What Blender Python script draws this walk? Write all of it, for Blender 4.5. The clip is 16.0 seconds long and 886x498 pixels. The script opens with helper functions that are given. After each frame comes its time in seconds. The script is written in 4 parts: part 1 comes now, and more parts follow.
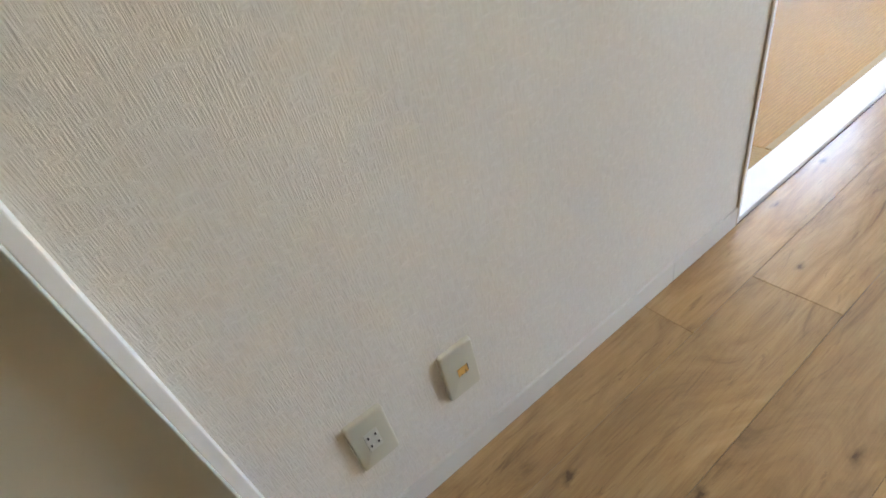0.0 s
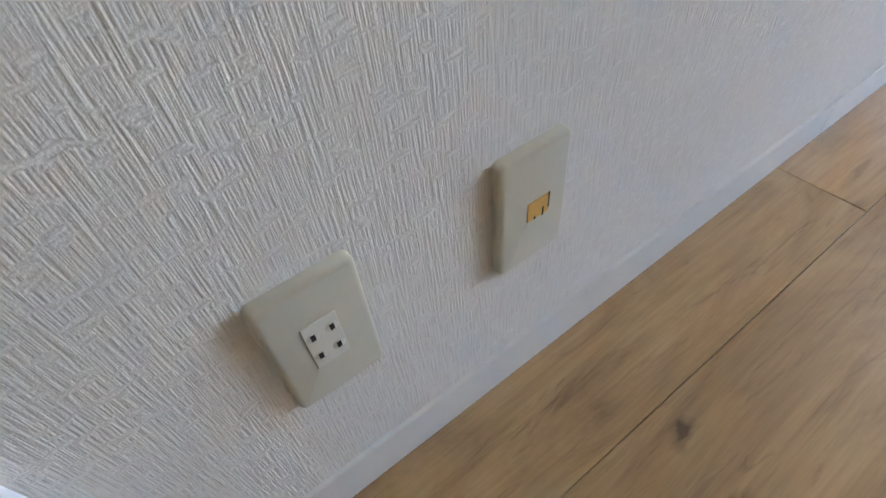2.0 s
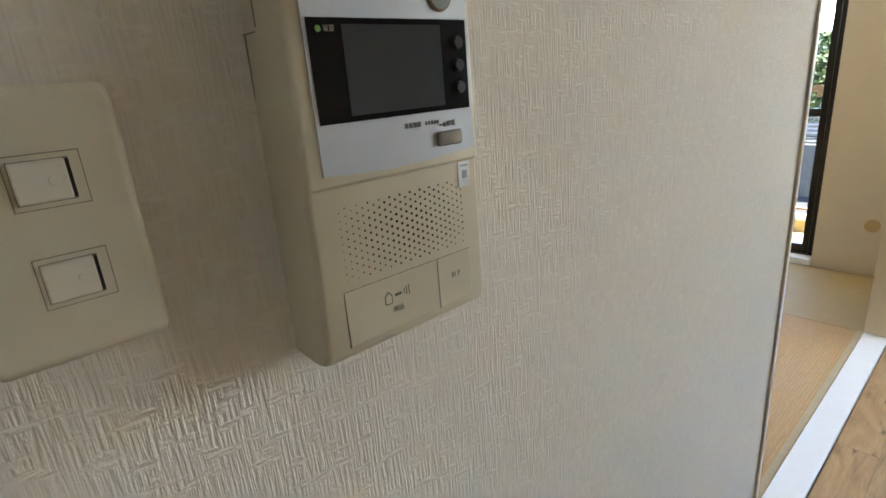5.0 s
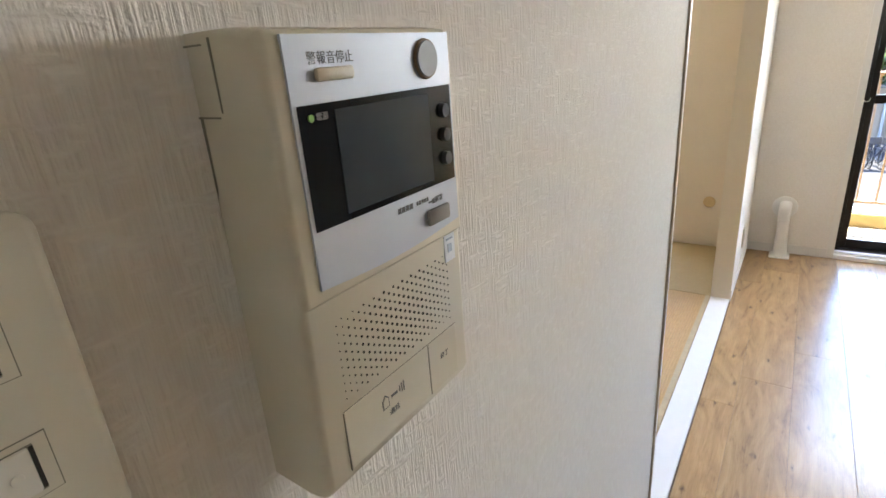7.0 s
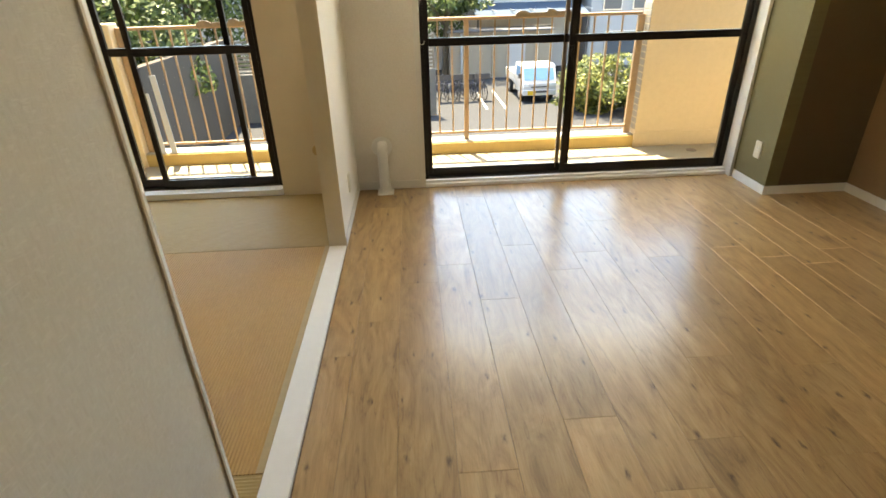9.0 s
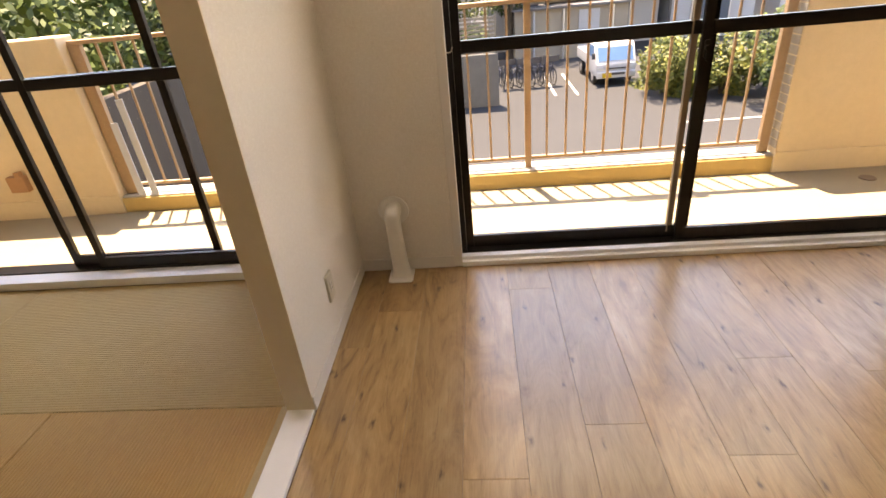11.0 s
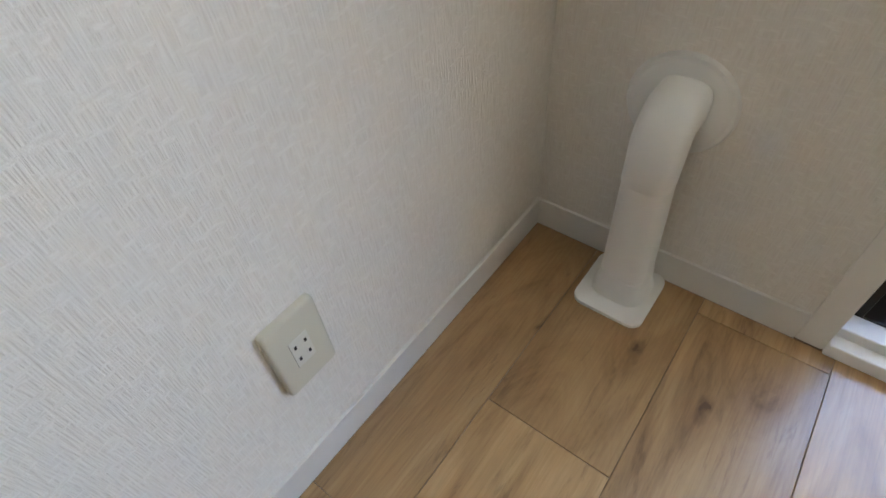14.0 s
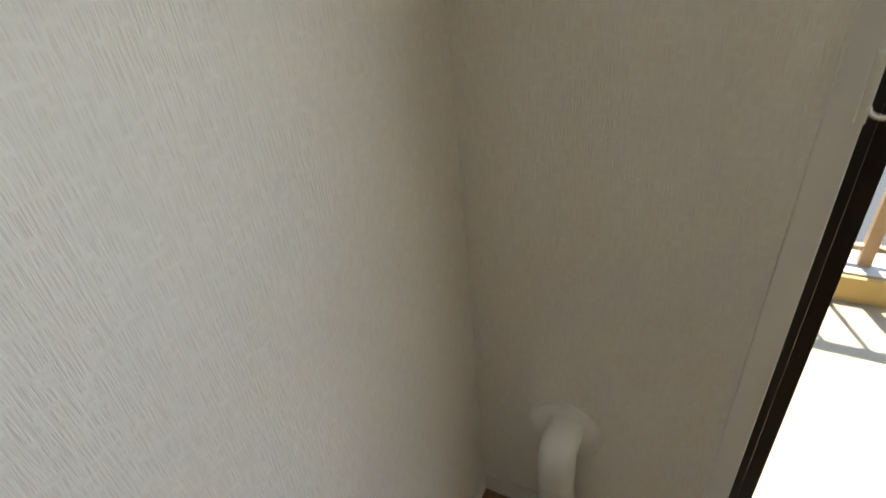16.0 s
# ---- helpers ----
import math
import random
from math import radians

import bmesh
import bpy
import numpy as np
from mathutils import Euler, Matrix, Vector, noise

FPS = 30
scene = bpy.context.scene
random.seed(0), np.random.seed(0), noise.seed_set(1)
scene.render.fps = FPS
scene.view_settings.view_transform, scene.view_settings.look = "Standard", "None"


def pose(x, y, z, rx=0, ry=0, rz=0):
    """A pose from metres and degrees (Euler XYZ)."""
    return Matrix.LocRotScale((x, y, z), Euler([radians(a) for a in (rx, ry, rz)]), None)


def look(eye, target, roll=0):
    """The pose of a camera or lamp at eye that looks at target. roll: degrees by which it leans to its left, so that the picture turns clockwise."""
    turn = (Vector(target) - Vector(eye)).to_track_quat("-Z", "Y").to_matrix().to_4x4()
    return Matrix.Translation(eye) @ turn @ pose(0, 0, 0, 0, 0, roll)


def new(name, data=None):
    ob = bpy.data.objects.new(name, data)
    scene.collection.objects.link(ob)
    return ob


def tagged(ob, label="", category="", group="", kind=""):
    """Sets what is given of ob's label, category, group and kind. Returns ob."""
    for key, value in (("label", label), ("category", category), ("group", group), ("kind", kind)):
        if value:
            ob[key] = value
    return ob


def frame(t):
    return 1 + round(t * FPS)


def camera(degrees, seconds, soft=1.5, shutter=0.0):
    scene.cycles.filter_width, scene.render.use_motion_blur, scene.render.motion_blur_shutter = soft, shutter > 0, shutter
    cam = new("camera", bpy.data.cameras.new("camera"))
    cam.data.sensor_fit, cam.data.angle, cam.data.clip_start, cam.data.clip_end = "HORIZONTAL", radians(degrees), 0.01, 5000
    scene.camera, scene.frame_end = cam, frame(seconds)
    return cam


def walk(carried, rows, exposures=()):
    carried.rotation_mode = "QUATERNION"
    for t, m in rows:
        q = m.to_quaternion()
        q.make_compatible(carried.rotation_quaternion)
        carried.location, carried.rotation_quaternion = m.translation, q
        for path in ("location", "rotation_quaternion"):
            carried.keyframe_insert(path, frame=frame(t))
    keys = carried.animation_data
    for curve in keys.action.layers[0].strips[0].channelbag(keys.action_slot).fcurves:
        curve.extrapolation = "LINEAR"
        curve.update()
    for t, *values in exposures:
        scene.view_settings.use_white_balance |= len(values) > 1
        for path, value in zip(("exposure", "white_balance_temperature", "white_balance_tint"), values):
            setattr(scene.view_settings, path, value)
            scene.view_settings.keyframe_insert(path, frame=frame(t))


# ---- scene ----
cam = camera(80.8, 16.0, 1.6, 0.15)
PATH = [
    (0, (0.59, -1.31, 1.08), (-0.801, -0.562, -0.147), -15.2),
    (0.5, (0.327, -1.282, 0.887), (-0.853, -0.557, -0.556), -11.8),
    (1, (0.245, -1.252, 0.668), (-0.874, -0.553, -0.835), -11.0),
    (1.5, (0.229, -1.253, 0.597), (-0.877, -0.554, -0.916), -9.1),
    (2, (0.234, -1.267, 0.599), (-0.893, -0.557, -0.893), -6.8),
    (2.5, (0.236, -1.281, 0.596), (-0.921, -0.556, -0.865), -4.7),
    (3, (0.273, -1.258, 0.759), (-1.055, -0.456, -0.503), -4.0),
    (3.5, (0.323, -1.255, 1.084), (-1.166, -0.297, 0.155), -5.6),
    (4, (0.33, -1.264, 1.401), (-1.197, -0.138, 0.77), -6.1),
    (4.2, (0.345, -1.267, 1.447), (-1.192, -0.134, 0.853), -5.7),
    (6.3, (0.227, -1.29, 1.591), (-0.904, 0.207, 0.899), -4.1),
    (6.5, (0.227, -1.286, 1.593), (-0.887, 0.226, 0.906), -4.4),
    (7, (0.222, -1.283, 1.591), (-0.854, 0.256, 0.902), -4.4),
    (7.5, (0.226, -1.278, 1.593), (-0.784, 0.304, 0.903), -4.0),
    (8, (0.284, -1.253, 1.59), (-0.378, 0.491, 0.87), -3.2),
    (8.2, (0.331, -1.235, 1.579), (-0.091, 0.57, 0.828), -2.3),
    (8.5, (0.374, -1.113, 1.573), (0.321, 0.7, 0.73), -1.6),
    (8.7, (0.417, -1.034, 1.56), (0.508, 0.756, 0.671), -1.5),
    (10.8, (0.71, 0.56, 1.506), (0.587, 2.305, 0.538), -5.9),
    (11, (0.701, 0.753, 1.478), (0.527, 2.496, 0.513), -5.8),
    (11.5, (0.709, 1.222, 1.457), (0.436, 2.953, 0.509), -5.4),
    (12, (0.685, 1.739, 1.409), (0.15, 3.445, 0.512), -5.7),
    (12.5, (0.527, 2.106, 1.313), (-0.293, 3.635, 0.317), -4.7),
    (13, (0.382, 2.38, 1.087), (-0.536, 3.559, -0.243), -5.0),
    (13.5, (0.348, 2.477, 0.889), (-0.551, 3.535, -0.55), -5.3),
    (14, (0.366, 2.495, 0.813), (-0.52, 3.492, -0.678), -5.7),
    (14.5, (0.384, 2.494, 0.818), (-0.481, 3.472, -0.697), -5.5),
    (15, (0.384, 2.491, 0.841), (-0.465, 3.507, -0.659), -4.9),
    (15.5, (0.393, 2.484, 1.073), (-0.483, 3.633, -0.31), -6.7),
    (15.8, (0.412, 2.472, 1.243), (-0.464, 3.786, 0.017), -7.7),
    (16, (0.397, 2.449, 1.368), (-0.449, 3.899, 0.281), -6.2),
]
walk(cam, [(t, look(e, g, r)) for t, e, g, r in PATH], exposures=[
    (0, 4.22, 7050, 9), (0.5, 3.95, 6300, 7), (1.5, 4.12, 6163, 11), (2.6, 4.17, 6230, 11), (3.5, 3.97, 6737, 10),
    (4, 3.65, 6550, 4), (6.3, 4.2, 6359, 10.5), (7.5, 4.1, 6300, 13), (8.2, 3.38, 6200, 20), (8.6, 3.35, 8400, 4),
    (10.8, 3, 9634, 22), (11.6, 2.85, 9610, 21), (12, 2.7, 9500, 22), (12.5, 2.77, 8890, 20.5), (13, 3.1, 6986, 10),
    (13.5, 3.31, 6300, 9), (14, 3.31, 6200, 9), (14.5, 3.34, 5850, 9), (15.5, 3.04, 5800, 4), (16, 2.74, 6607, 6)])

# ---- light ----
sun = new("sun", bpy.data.lights.new("sun", "SUN"))
sun.data.energy, sun.data.angle, sun.data.color = 3.8, radians(0.5), (1.0, 0.95, 0.86)
SUN_WAY = Vector((0.17, -0.43, -1.375)).normalized()
sun.matrix_world = look((0, 8, 12), Vector((0, 8, 12)) + SUN_WAY)
world = bpy.data.worlds.new("world")
scene.world = world
world.use_nodes = True
sky = world.node_tree.nodes.new("ShaderNodeTexSky")
sky.sky_type, sky.sun_disc = "NISHITA", False
sky.air_density, sky.dust_density, sky.ozone_density = 1.0, 0.5, 3.0
sky.sun_elevation = math.asin(-SUN_WAY.z)
sky.sun_rotation = math.atan2(-SUN_WAY.x, -SUN_WAY.y)
world.node_tree.links.new(sky.outputs[0], world.node_tree.nodes["Background"].inputs[0])
world.node_tree.nodes["Background"].inputs[1].default_value = 0.15


def window_lamp(x, width, power, target, colour, spread):
    """Added fill lamp in the upper part of a window's opening."""
    lamp = new("window_fill", bpy.data.lights.new("window_fill", "AREA"))
    lamp.data.shape, lamp.data.size, lamp.data.size_y = "RECTANGLE", width, 0.34
    lamp.data.energy, lamp.data.color, lamp.data.spread = power, colour, radians(spread)
    lamp.matrix_world = look((x, 3.40, 1.83), (x, *target))


for win_x, win_w, share in ((1.84, 2.45, 1.0), (-1.55, 1.7, 0.42)):
    window_lamp(win_x, win_w, 2.8 * share, (2.40, 2.58), (1.0, 0.95, 0.87), 110)     # added fill aimed up, in place of bounce off the sunlit balcony
    window_lamp(win_x, win_w, 1.7 * share, (1.60, 1.45), (0.84, 0.92, 1.0), 180)     # added fill aimed inwards, on top of the sky's own light

# ---- materials ----


def node_material(name, colour=(0.8, 0.8, 0.8), rough=0.5, metal=0.0, spec=0.5):
    m = bpy.data.materials.new(name)
    m.use_nodes = True
    b = m.node_tree.nodes["Principled BSDF"]
    b.inputs["Base Color"].default_value = (*colour, 1)
    b.inputs["Roughness"].default_value = rough
    b.inputs["Metallic"].default_value = metal
    b.inputs["Specular IOR Level"].default_value = spec
    return m, m.node_tree.nodes, m.node_tree.links, b


def coords(nodes, links, scale, spread=0.0):
    """Object coordinates times scale, shifted for each object by its random number."""
    co = nodes.new("ShaderNodeTexCoord")
    mp = nodes.new("ShaderNodeMapping")
    mp.inputs["Scale"].default_value = scale
    links.new(co.outputs["Object"], mp.inputs["Vector"])
    if spread:
        info = nodes.new("ShaderNodeObjectInfo")
        mul = nodes.new("ShaderNodeVectorMath")
        mul.operation = "SCALE"
        mul.inputs[0].default_value = (spread, spread * 1.7, spread * 0.6)
        links.new(info.outputs["Random"], mul.inputs["Scale"])
        links.new(mul.outputs[0], mp.inputs["Location"])
    return mp.outputs[0]


def noise_tex(nodes, links, vec, scale=1.0, detail=3.0, rough=0.55, distort=0.0):
    n = nodes.new("ShaderNodeTexNoise")
    n.inputs["Scale"].default_value, n.inputs["Detail"].default_value = scale, detail
    n.inputs["Roughness"].default_value, n.inputs["Distortion"].default_value = rough, distort
    links.new(vec, n.inputs["Vector"])
    return n.outputs["Fac"]


def ramp(nodes, links, fac, stops):
    r = nodes.new("ShaderNodeValToRGB")
    e = r.color_ramp.elements
    while len(e) < len(stops):
        e.new(0.5)
    for el, (p, c) in zip(e, stops):
        el.position, el.color = p, (*c, 1) if len(c) == 3 else c
    links.new(fac, r.inputs["Fac"])
    return r.outputs["Color"]


def math_node(nodes, links, op, a, b):
    n = nodes.new("ShaderNodeMath")
    n.operation = op
    for i, v in enumerate((a, b)):
        if isinstance(v, (int, float)):
            n.inputs[i].default_value = v
        else:
            links.new(v, n.inputs[i])
    return n.outputs[0]


def mix_colour(nodes, links, fac, a, b, mode="MIX"):
    n = nodes.new("ShaderNodeMix")
    n.data_type, n.blend_type = "RGBA", mode
    for sock, v in ((n.inputs[0], fac), (n.inputs[6], a), (n.inputs[7], b)):
        if isinstance(v, (int, float)):
            sock.default_value = v
        elif isinstance(v, tuple):
            sock.default_value = (*v, 1)
        else:
            links.new(v, sock)
    return n.outputs[2]


def bump(nodes, links, bsdf, height, strength, distance):
    n = nodes.new("ShaderNodeBump")
    n.inputs["Strength"].default_value, n.inputs["Distance"].default_value = strength, distance
    links.new(height, n.inputs["Height"])
    links.new(n.outputs[0], bsdf.inputs["Normal"])


def plain(name, colour, rough=0.5, metal=0.0, vary=0.08, scale=30.0, relief=0.0, spec=0.5):
    """A plain surface with slight mottling at two scales."""
    m, nodes, links, b = node_material(name, colour, rough, metal, spec)
    v = coords(nodes, links, (1, 1, 1), 3.0)
    n1 = noise_tex(nodes, links, v, scale, 4)
    n2 = noise_tex(nodes, links, v, scale * 0.12, 3)
    both = math_node(nodes, links, "MULTIPLY", math_node(nodes, links, "ADD", n1, n2), 0.5)
    lo = tuple(c * (1 - vary) for c in colour)
    hi = tuple(min(1, c * (1 + vary)) for c in colour)
    links.new(ramp(nodes, links, both, ((0.3, lo), (0.7, hi))), b.inputs["Base Color"])
    r = nodes.new("ShaderNodeMapRange")
    r.inputs["To Min"].default_value, r.inputs["To Max"].default_value = rough * 0.85, min(1, rough * 1.15)
    links.new(n1, r.inputs["Value"])
    links.new(r.outputs[0], b.inputs["Roughness"])
    if relief:
        bump(nodes, links, b, n1, 0.5, relief)
    return m


def wallpaper(name, colour, along, depth=0.00052, fine=1.0):
    """Embossed wallpaper: patches of short upright and level strokes. along: 0 where the wall runs in x, 1 where in y."""
    m, nodes, links, b = node_material(name, colour, 0.72, 0.0, 0.25)
    co = nodes.new("ShaderNodeTexCoord")
    sep = nodes.new("ShaderNodeSeparateXYZ")
    links.new(co.outputs["Object"], sep.inputs[0])
    u, w = sep.outputs[along], sep.outputs[2]

    def strokes(su, sw, seed):
        c = nodes.new("ShaderNodeCombineXYZ")
        links.new(math_node(nodes, links, "MULTIPLY", u, su * fine), c.inputs[0])
        links.new(math_node(nodes, links, "MULTIPLY", w, sw * fine), c.inputs[1])
        c.inputs[2].default_value = seed
        return noise_tex(nodes, links, c.outputs[0], 1.0, 1.5, 0.5, 0.1)
    upright = strokes(430, 30, 0.0)
    level = strokes(70, 330, 7.0)
    patch = strokes(58, 105, 3.0)
    pebble = strokes(620, 560, 11.0)
    dirt = strokes(2.2, 1.4, 5.0)
    sharp = ramp(nodes, links, patch, ((0.50, (0, 0, 0)), (0.62, (1, 1, 1))))
    h = mix_colour(nodes, links, sharp, upright, level)
    h = mix_colour(nodes, links, 0.16, h, pebble)
    h = math_node(nodes, links, "ADD", h, math_node(nodes, links, "MULTIPLY", sharp, 0.03))
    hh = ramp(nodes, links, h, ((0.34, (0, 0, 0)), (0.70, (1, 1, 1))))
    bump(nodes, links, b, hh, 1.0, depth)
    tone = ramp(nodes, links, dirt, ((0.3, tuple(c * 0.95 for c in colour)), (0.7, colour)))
    # relief's shade put into the colour: upright patches slightly darker, grooves darker still
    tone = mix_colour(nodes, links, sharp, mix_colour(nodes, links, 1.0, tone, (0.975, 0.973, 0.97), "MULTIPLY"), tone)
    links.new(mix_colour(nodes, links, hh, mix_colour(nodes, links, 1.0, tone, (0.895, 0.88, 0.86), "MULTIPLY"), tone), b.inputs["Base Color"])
    return m


def wood_plank(name):
    m, nodes, links, b = node_material(name, (0.4, 0.27, 0.15), 0.3, 0.0, 0.5)
    v = coords(nodes, links, (8.5, 1.9, 1.0), 41.0)
    fig = noise_tex(nodes, links, v, 1.0, 6, 0.60, 2.6)
    v2 = coords(nodes, links, (230.0, 6.0, 1.0), 23.0)
    grain = noise_tex(nodes, links, v2, 1.0, 4, 0.65, 0.4)
    v4 = coords(nodes, links, (42.0, 4.5, 1.0), 31.0)
    streak = noise_tex(nodes, links, v4, 1.0, 5, 0.6, 1.2)
    v3 = coords(nodes, links, (9.0, 3.6, 1.0), 17.0)
    vor = nodes.new("ShaderNodeTexVoronoi")
    vor.voronoi_dimensions = "2D"
    vor.inputs["Scale"].default_value = 1.0
    warp = nodes.new("ShaderNodeVectorMath")
    warp.operation = "MULTIPLY_ADD"
    wn = nodes.new("ShaderNodeTexNoise")
    wn.inputs["Scale"].default_value = 7.0
    wn.inputs["Detail"].default_value = 5.0
    links.new(v3, wn.inputs["Vector"])
    links.new(wn.outputs["Color"], warp.inputs[0])
    warp.inputs[1].default_value = (0.30, 0.22, 0.0)
    links.new(v3, warp.inputs[2])
    links.new(warp.outputs[0], vor.inputs["Vector"])
    knot = ramp(nodes, links, vor.outputs["Distance"], ((0.025, (1, 1, 1)), (0.05, (0.55, 0.55, 0.55)), (0.12, (0, 0, 0))))
    pick = math_node(nodes, links, "GREATER_THAN", vor.outputs["Color"], 0.55)
    knot = math_node(nodes, links, "MULTIPLY", knot, pick)
    base = ramp(nodes, links, fig, ((0.26, (0.185, 0.102, 0.042)), (0.39, (0.35, 0.209, 0.088)), (0.55, (0.435, 0.273, 0.120)), (0.75, (0.50, 0.338, 0.165))))
    st = ramp(nodes, links, streak, ((0.26, (0.52, 0.43, 0.34)), (0.44, (1, 1, 1)), (0.75, (1.08, 1.07, 1.05))))
    gr = ramp(nodes, links, grain, ((0.3, (0.62, 0.57, 0.50)), (0.58, (1, 1, 1))))
    v5 = coords(nodes, links, (46.0, 6.0, 1.0), 13.0)
    crack = ramp(nodes, links, noise_tex(nodes, links, v5, 1.0, 5, 0.65, 1.4), ((0.585, (0, 0, 0)), (0.69, (1, 1, 1))))
    col = mix_colour(nodes, links, 0.32, base, st, "MULTIPLY")
    col = mix_colour(nodes, links, 0.42, col, gr, "MULTIPLY")
    info = nodes.new("ShaderNodeObjectInfo")
    tint = ramp(nodes, links, info.outputs["Random"], ((0.0, (0.85, 0.83, 0.80)), (0.5, (1, 1, 1)), (1.0, (1.12, 1.10, 1.06))))
    col = mix_colour(nodes, links, 1.0, col, tint, "MULTIPLY")
    col = mix_colour(nodes, links, math_node(nodes, links, "MULTIPLY", knot, 0.85), col, (0.075, 0.037, 0.016))
    col = mix_colour(nodes, links, math_node(nodes, links, "MULTIPLY", crack, 0.36), col, (0.11, 0.058, 0.026))
    links.new(col, b.inputs["Base Color"])
    r = nodes.new("ShaderNodeMapRange")
    r.inputs["To Min"].default_value, r.inputs["To Max"].default_value = 0.29, 0.39
    links.new(grain, r.inputs["Value"])
    links.new(r.outputs[0], b.inputs["Roughness"])
    b.inputs["Specular IOR Level"].default_value = 0.5
    b.inputs["Coat Weight"].default_value, b.inputs["Coat Roughness"].default_value, b.inputs["Coat IOR"].default_value = 0.65, 0.20, 1.55
    bump(nodes, links, b, grain, 0.25, 0.0004)
    return m


def tatami_weave(name, across, warm=1.0):
    m, nodes, links, b = node_material(name, (0.55, 0.4, 0.2), 0.6, 0.0, 0.3)
    sc = (900.0, 60.0, 1.0) if across else (60.0, 900.0, 1.0)
    v = coords(nodes, links, sc, 9.0)
    straw = noise_tex(nodes, links, v, 0.35, 3, 0.6)
    v2 = coords(nodes, links, (3.0, 3.0, 1.0), 9.0)
    broad = noise_tex(nodes, links, v2, 1.0, 3)
    co = nodes.new("ShaderNodeTexCoord")
    wv = nodes.new("ShaderNodeTexWave")
    wv.bands_direction = "Y" if not across else "X"
    wv.inputs["Scale"].default_value, wv.inputs["Distortion"].default_value = 22.0, 0.4
    links.new(co.outputs["Object"], wv.inputs["Vector"])
    col = ramp(nodes, links, straw, ((0.3, (0.39 * warm, 0.265, 0.095 / warm)), (0.7, (0.50 * warm, 0.365, 0.145 / warm))))
    col = mix_colour(nodes, links, math_node(nodes, links, "MULTIPLY", broad, 0.35), col, (0.50, 0.38, 0.22))
    col = mix_colour(nodes, links, math_node(nodes, links, "MULTIPLY", wv.outputs["Fac"], 0.18), col, (0.30, 0.20, 0.09))
    links.new(col, b.inputs["Base Color"])
    bump(nodes, links, b, math_node(nodes, links, "ADD", wv.outputs["Fac"], straw), 0.8, 0.002)
    return m


def foliage(name, dark, light):
    m, nodes, links, b = node_material(name, light, 0.55, 0.0, 0.3)
    geo = nodes.new("ShaderNodeNewGeometry")
    links.new(ramp(nodes, links, geo.outputs["Random Per Island"], ((0.0, dark), (1.0, light))), b.inputs["Base Color"])
    b.inputs["Transmission Weight"].default_value = 0.0
    return m


def asphalt(name):
    m, nodes, links, b = node_material(name, (0.04, 0.041, 0.043), 0.9, 0.0, 0.1)
    v = coords(nodes, links, (1, 1, 1))
    n1 = noise_tex(nodes, links, v, 90, 3)
    n2 = noise_tex(nodes, links, v, 0.6, 4)
    c1 = ramp(nodes, links, n1, ((0.35, (0.026, 0.027, 0.029)), (0.65, (0.045, 0.047, 0.050))))
    links.new(mix_colour(nodes, links, math_node(nodes, links, "MULTIPLY", n2, 0.5), c1, (0.052, 0.052, 0.053)), b.inputs["Base Color"])
    bump(nodes, links, b, n1, 0.4, 0.006)
    return m


def cast_glass(name):
    m, nodes, links, b = node_material(name, (1, 1, 1), 0.0)
    b.inputs["Transmission Weight"].default_value = 1.0
    b.inputs["IOR"].default_value = 1.02
    b.inputs["Specular IOR Level"].default_value = 0.5
    return m


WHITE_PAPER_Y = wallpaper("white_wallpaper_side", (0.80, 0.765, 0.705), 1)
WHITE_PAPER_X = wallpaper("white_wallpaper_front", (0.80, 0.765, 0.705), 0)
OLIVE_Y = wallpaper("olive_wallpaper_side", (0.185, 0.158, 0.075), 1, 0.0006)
# pillar's front: its shade is put into a darker olive colour
OLIVE_SHADED_X = wallpaper("olive_wallpaper_front_shaded", (0.125, 0.090, 0.045), 0, 0.0006)
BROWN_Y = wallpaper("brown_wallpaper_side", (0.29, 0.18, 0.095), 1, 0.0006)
CREAM_PAPER = plain("cream_wall_finish", (0.74, 0.62, 0.46), 0.8, vary=0.03, scale=60, relief=0.0006)
WHITE_PAINT = plain("white_painted_wood", (0.84, 0.84, 0.84), 0.42, vary=0.03, scale=25)
WHITE_VINYL = plain("white_vinyl", (0.67, 0.645, 0.60), 0.5, vary=0.03, scale=15)
CASING = plain("off_white_casing", (0.70, 0.672, 0.625), 0.6, vary=0.02, scale=30)
# wing wall's end: the warm tone of its shade is put into the colour
WING_END = plain("warm_shaded_paint", (0.72, 0.63, 0.49), 0.6, vary=0.03, scale=30)
JAMB_BROWN = plain("brown_edge_trim", (0.52, 0.42, 0.30), 0.5, vary=0.15)
CEILING = plain("ceiling_paper", (0.80, 0.79, 0.76), 0.85, vary=0.03, scale=80, relief=0.0008)
DOOR_BEIGE = plain("beige_door_skin", (0.50, 0.46, 0.36), 0.45, vary=0.05, scale=8)
SUBFLOOR = plain("dark_joint", (0.19, 0.13, 0.08), 0.8, vary=0.1)
PLANK = wood_plank("oak_vinyl_plank")
TATAMI_A = tatami_weave("tatami_straw_lengthwise", False)
TATAMI_B = tatami_weave("tatami_straw_crosswise", True, 1.2)
TATAMI_EDGE = plain("tatami_cloth_edge", (0.48, 0.38, 0.22), 0.8, vary=0.12, scale=200)
BRONZE = plain("dark_bronze_aluminium", (0.030, 0.024, 0.020), 0.32, 0.55, vary=0.2, scale=12)
STEEL = plain("aluminium_track", (0.55, 0.56, 0.58), 0.3, 0.9, vary=0.08)
GLASS = cast_glass("window_glass")
PLATE = plain("ivory_plastic_plate", (0.565, 0.53, 0.425), 0.38, vary=0.02, scale=20)
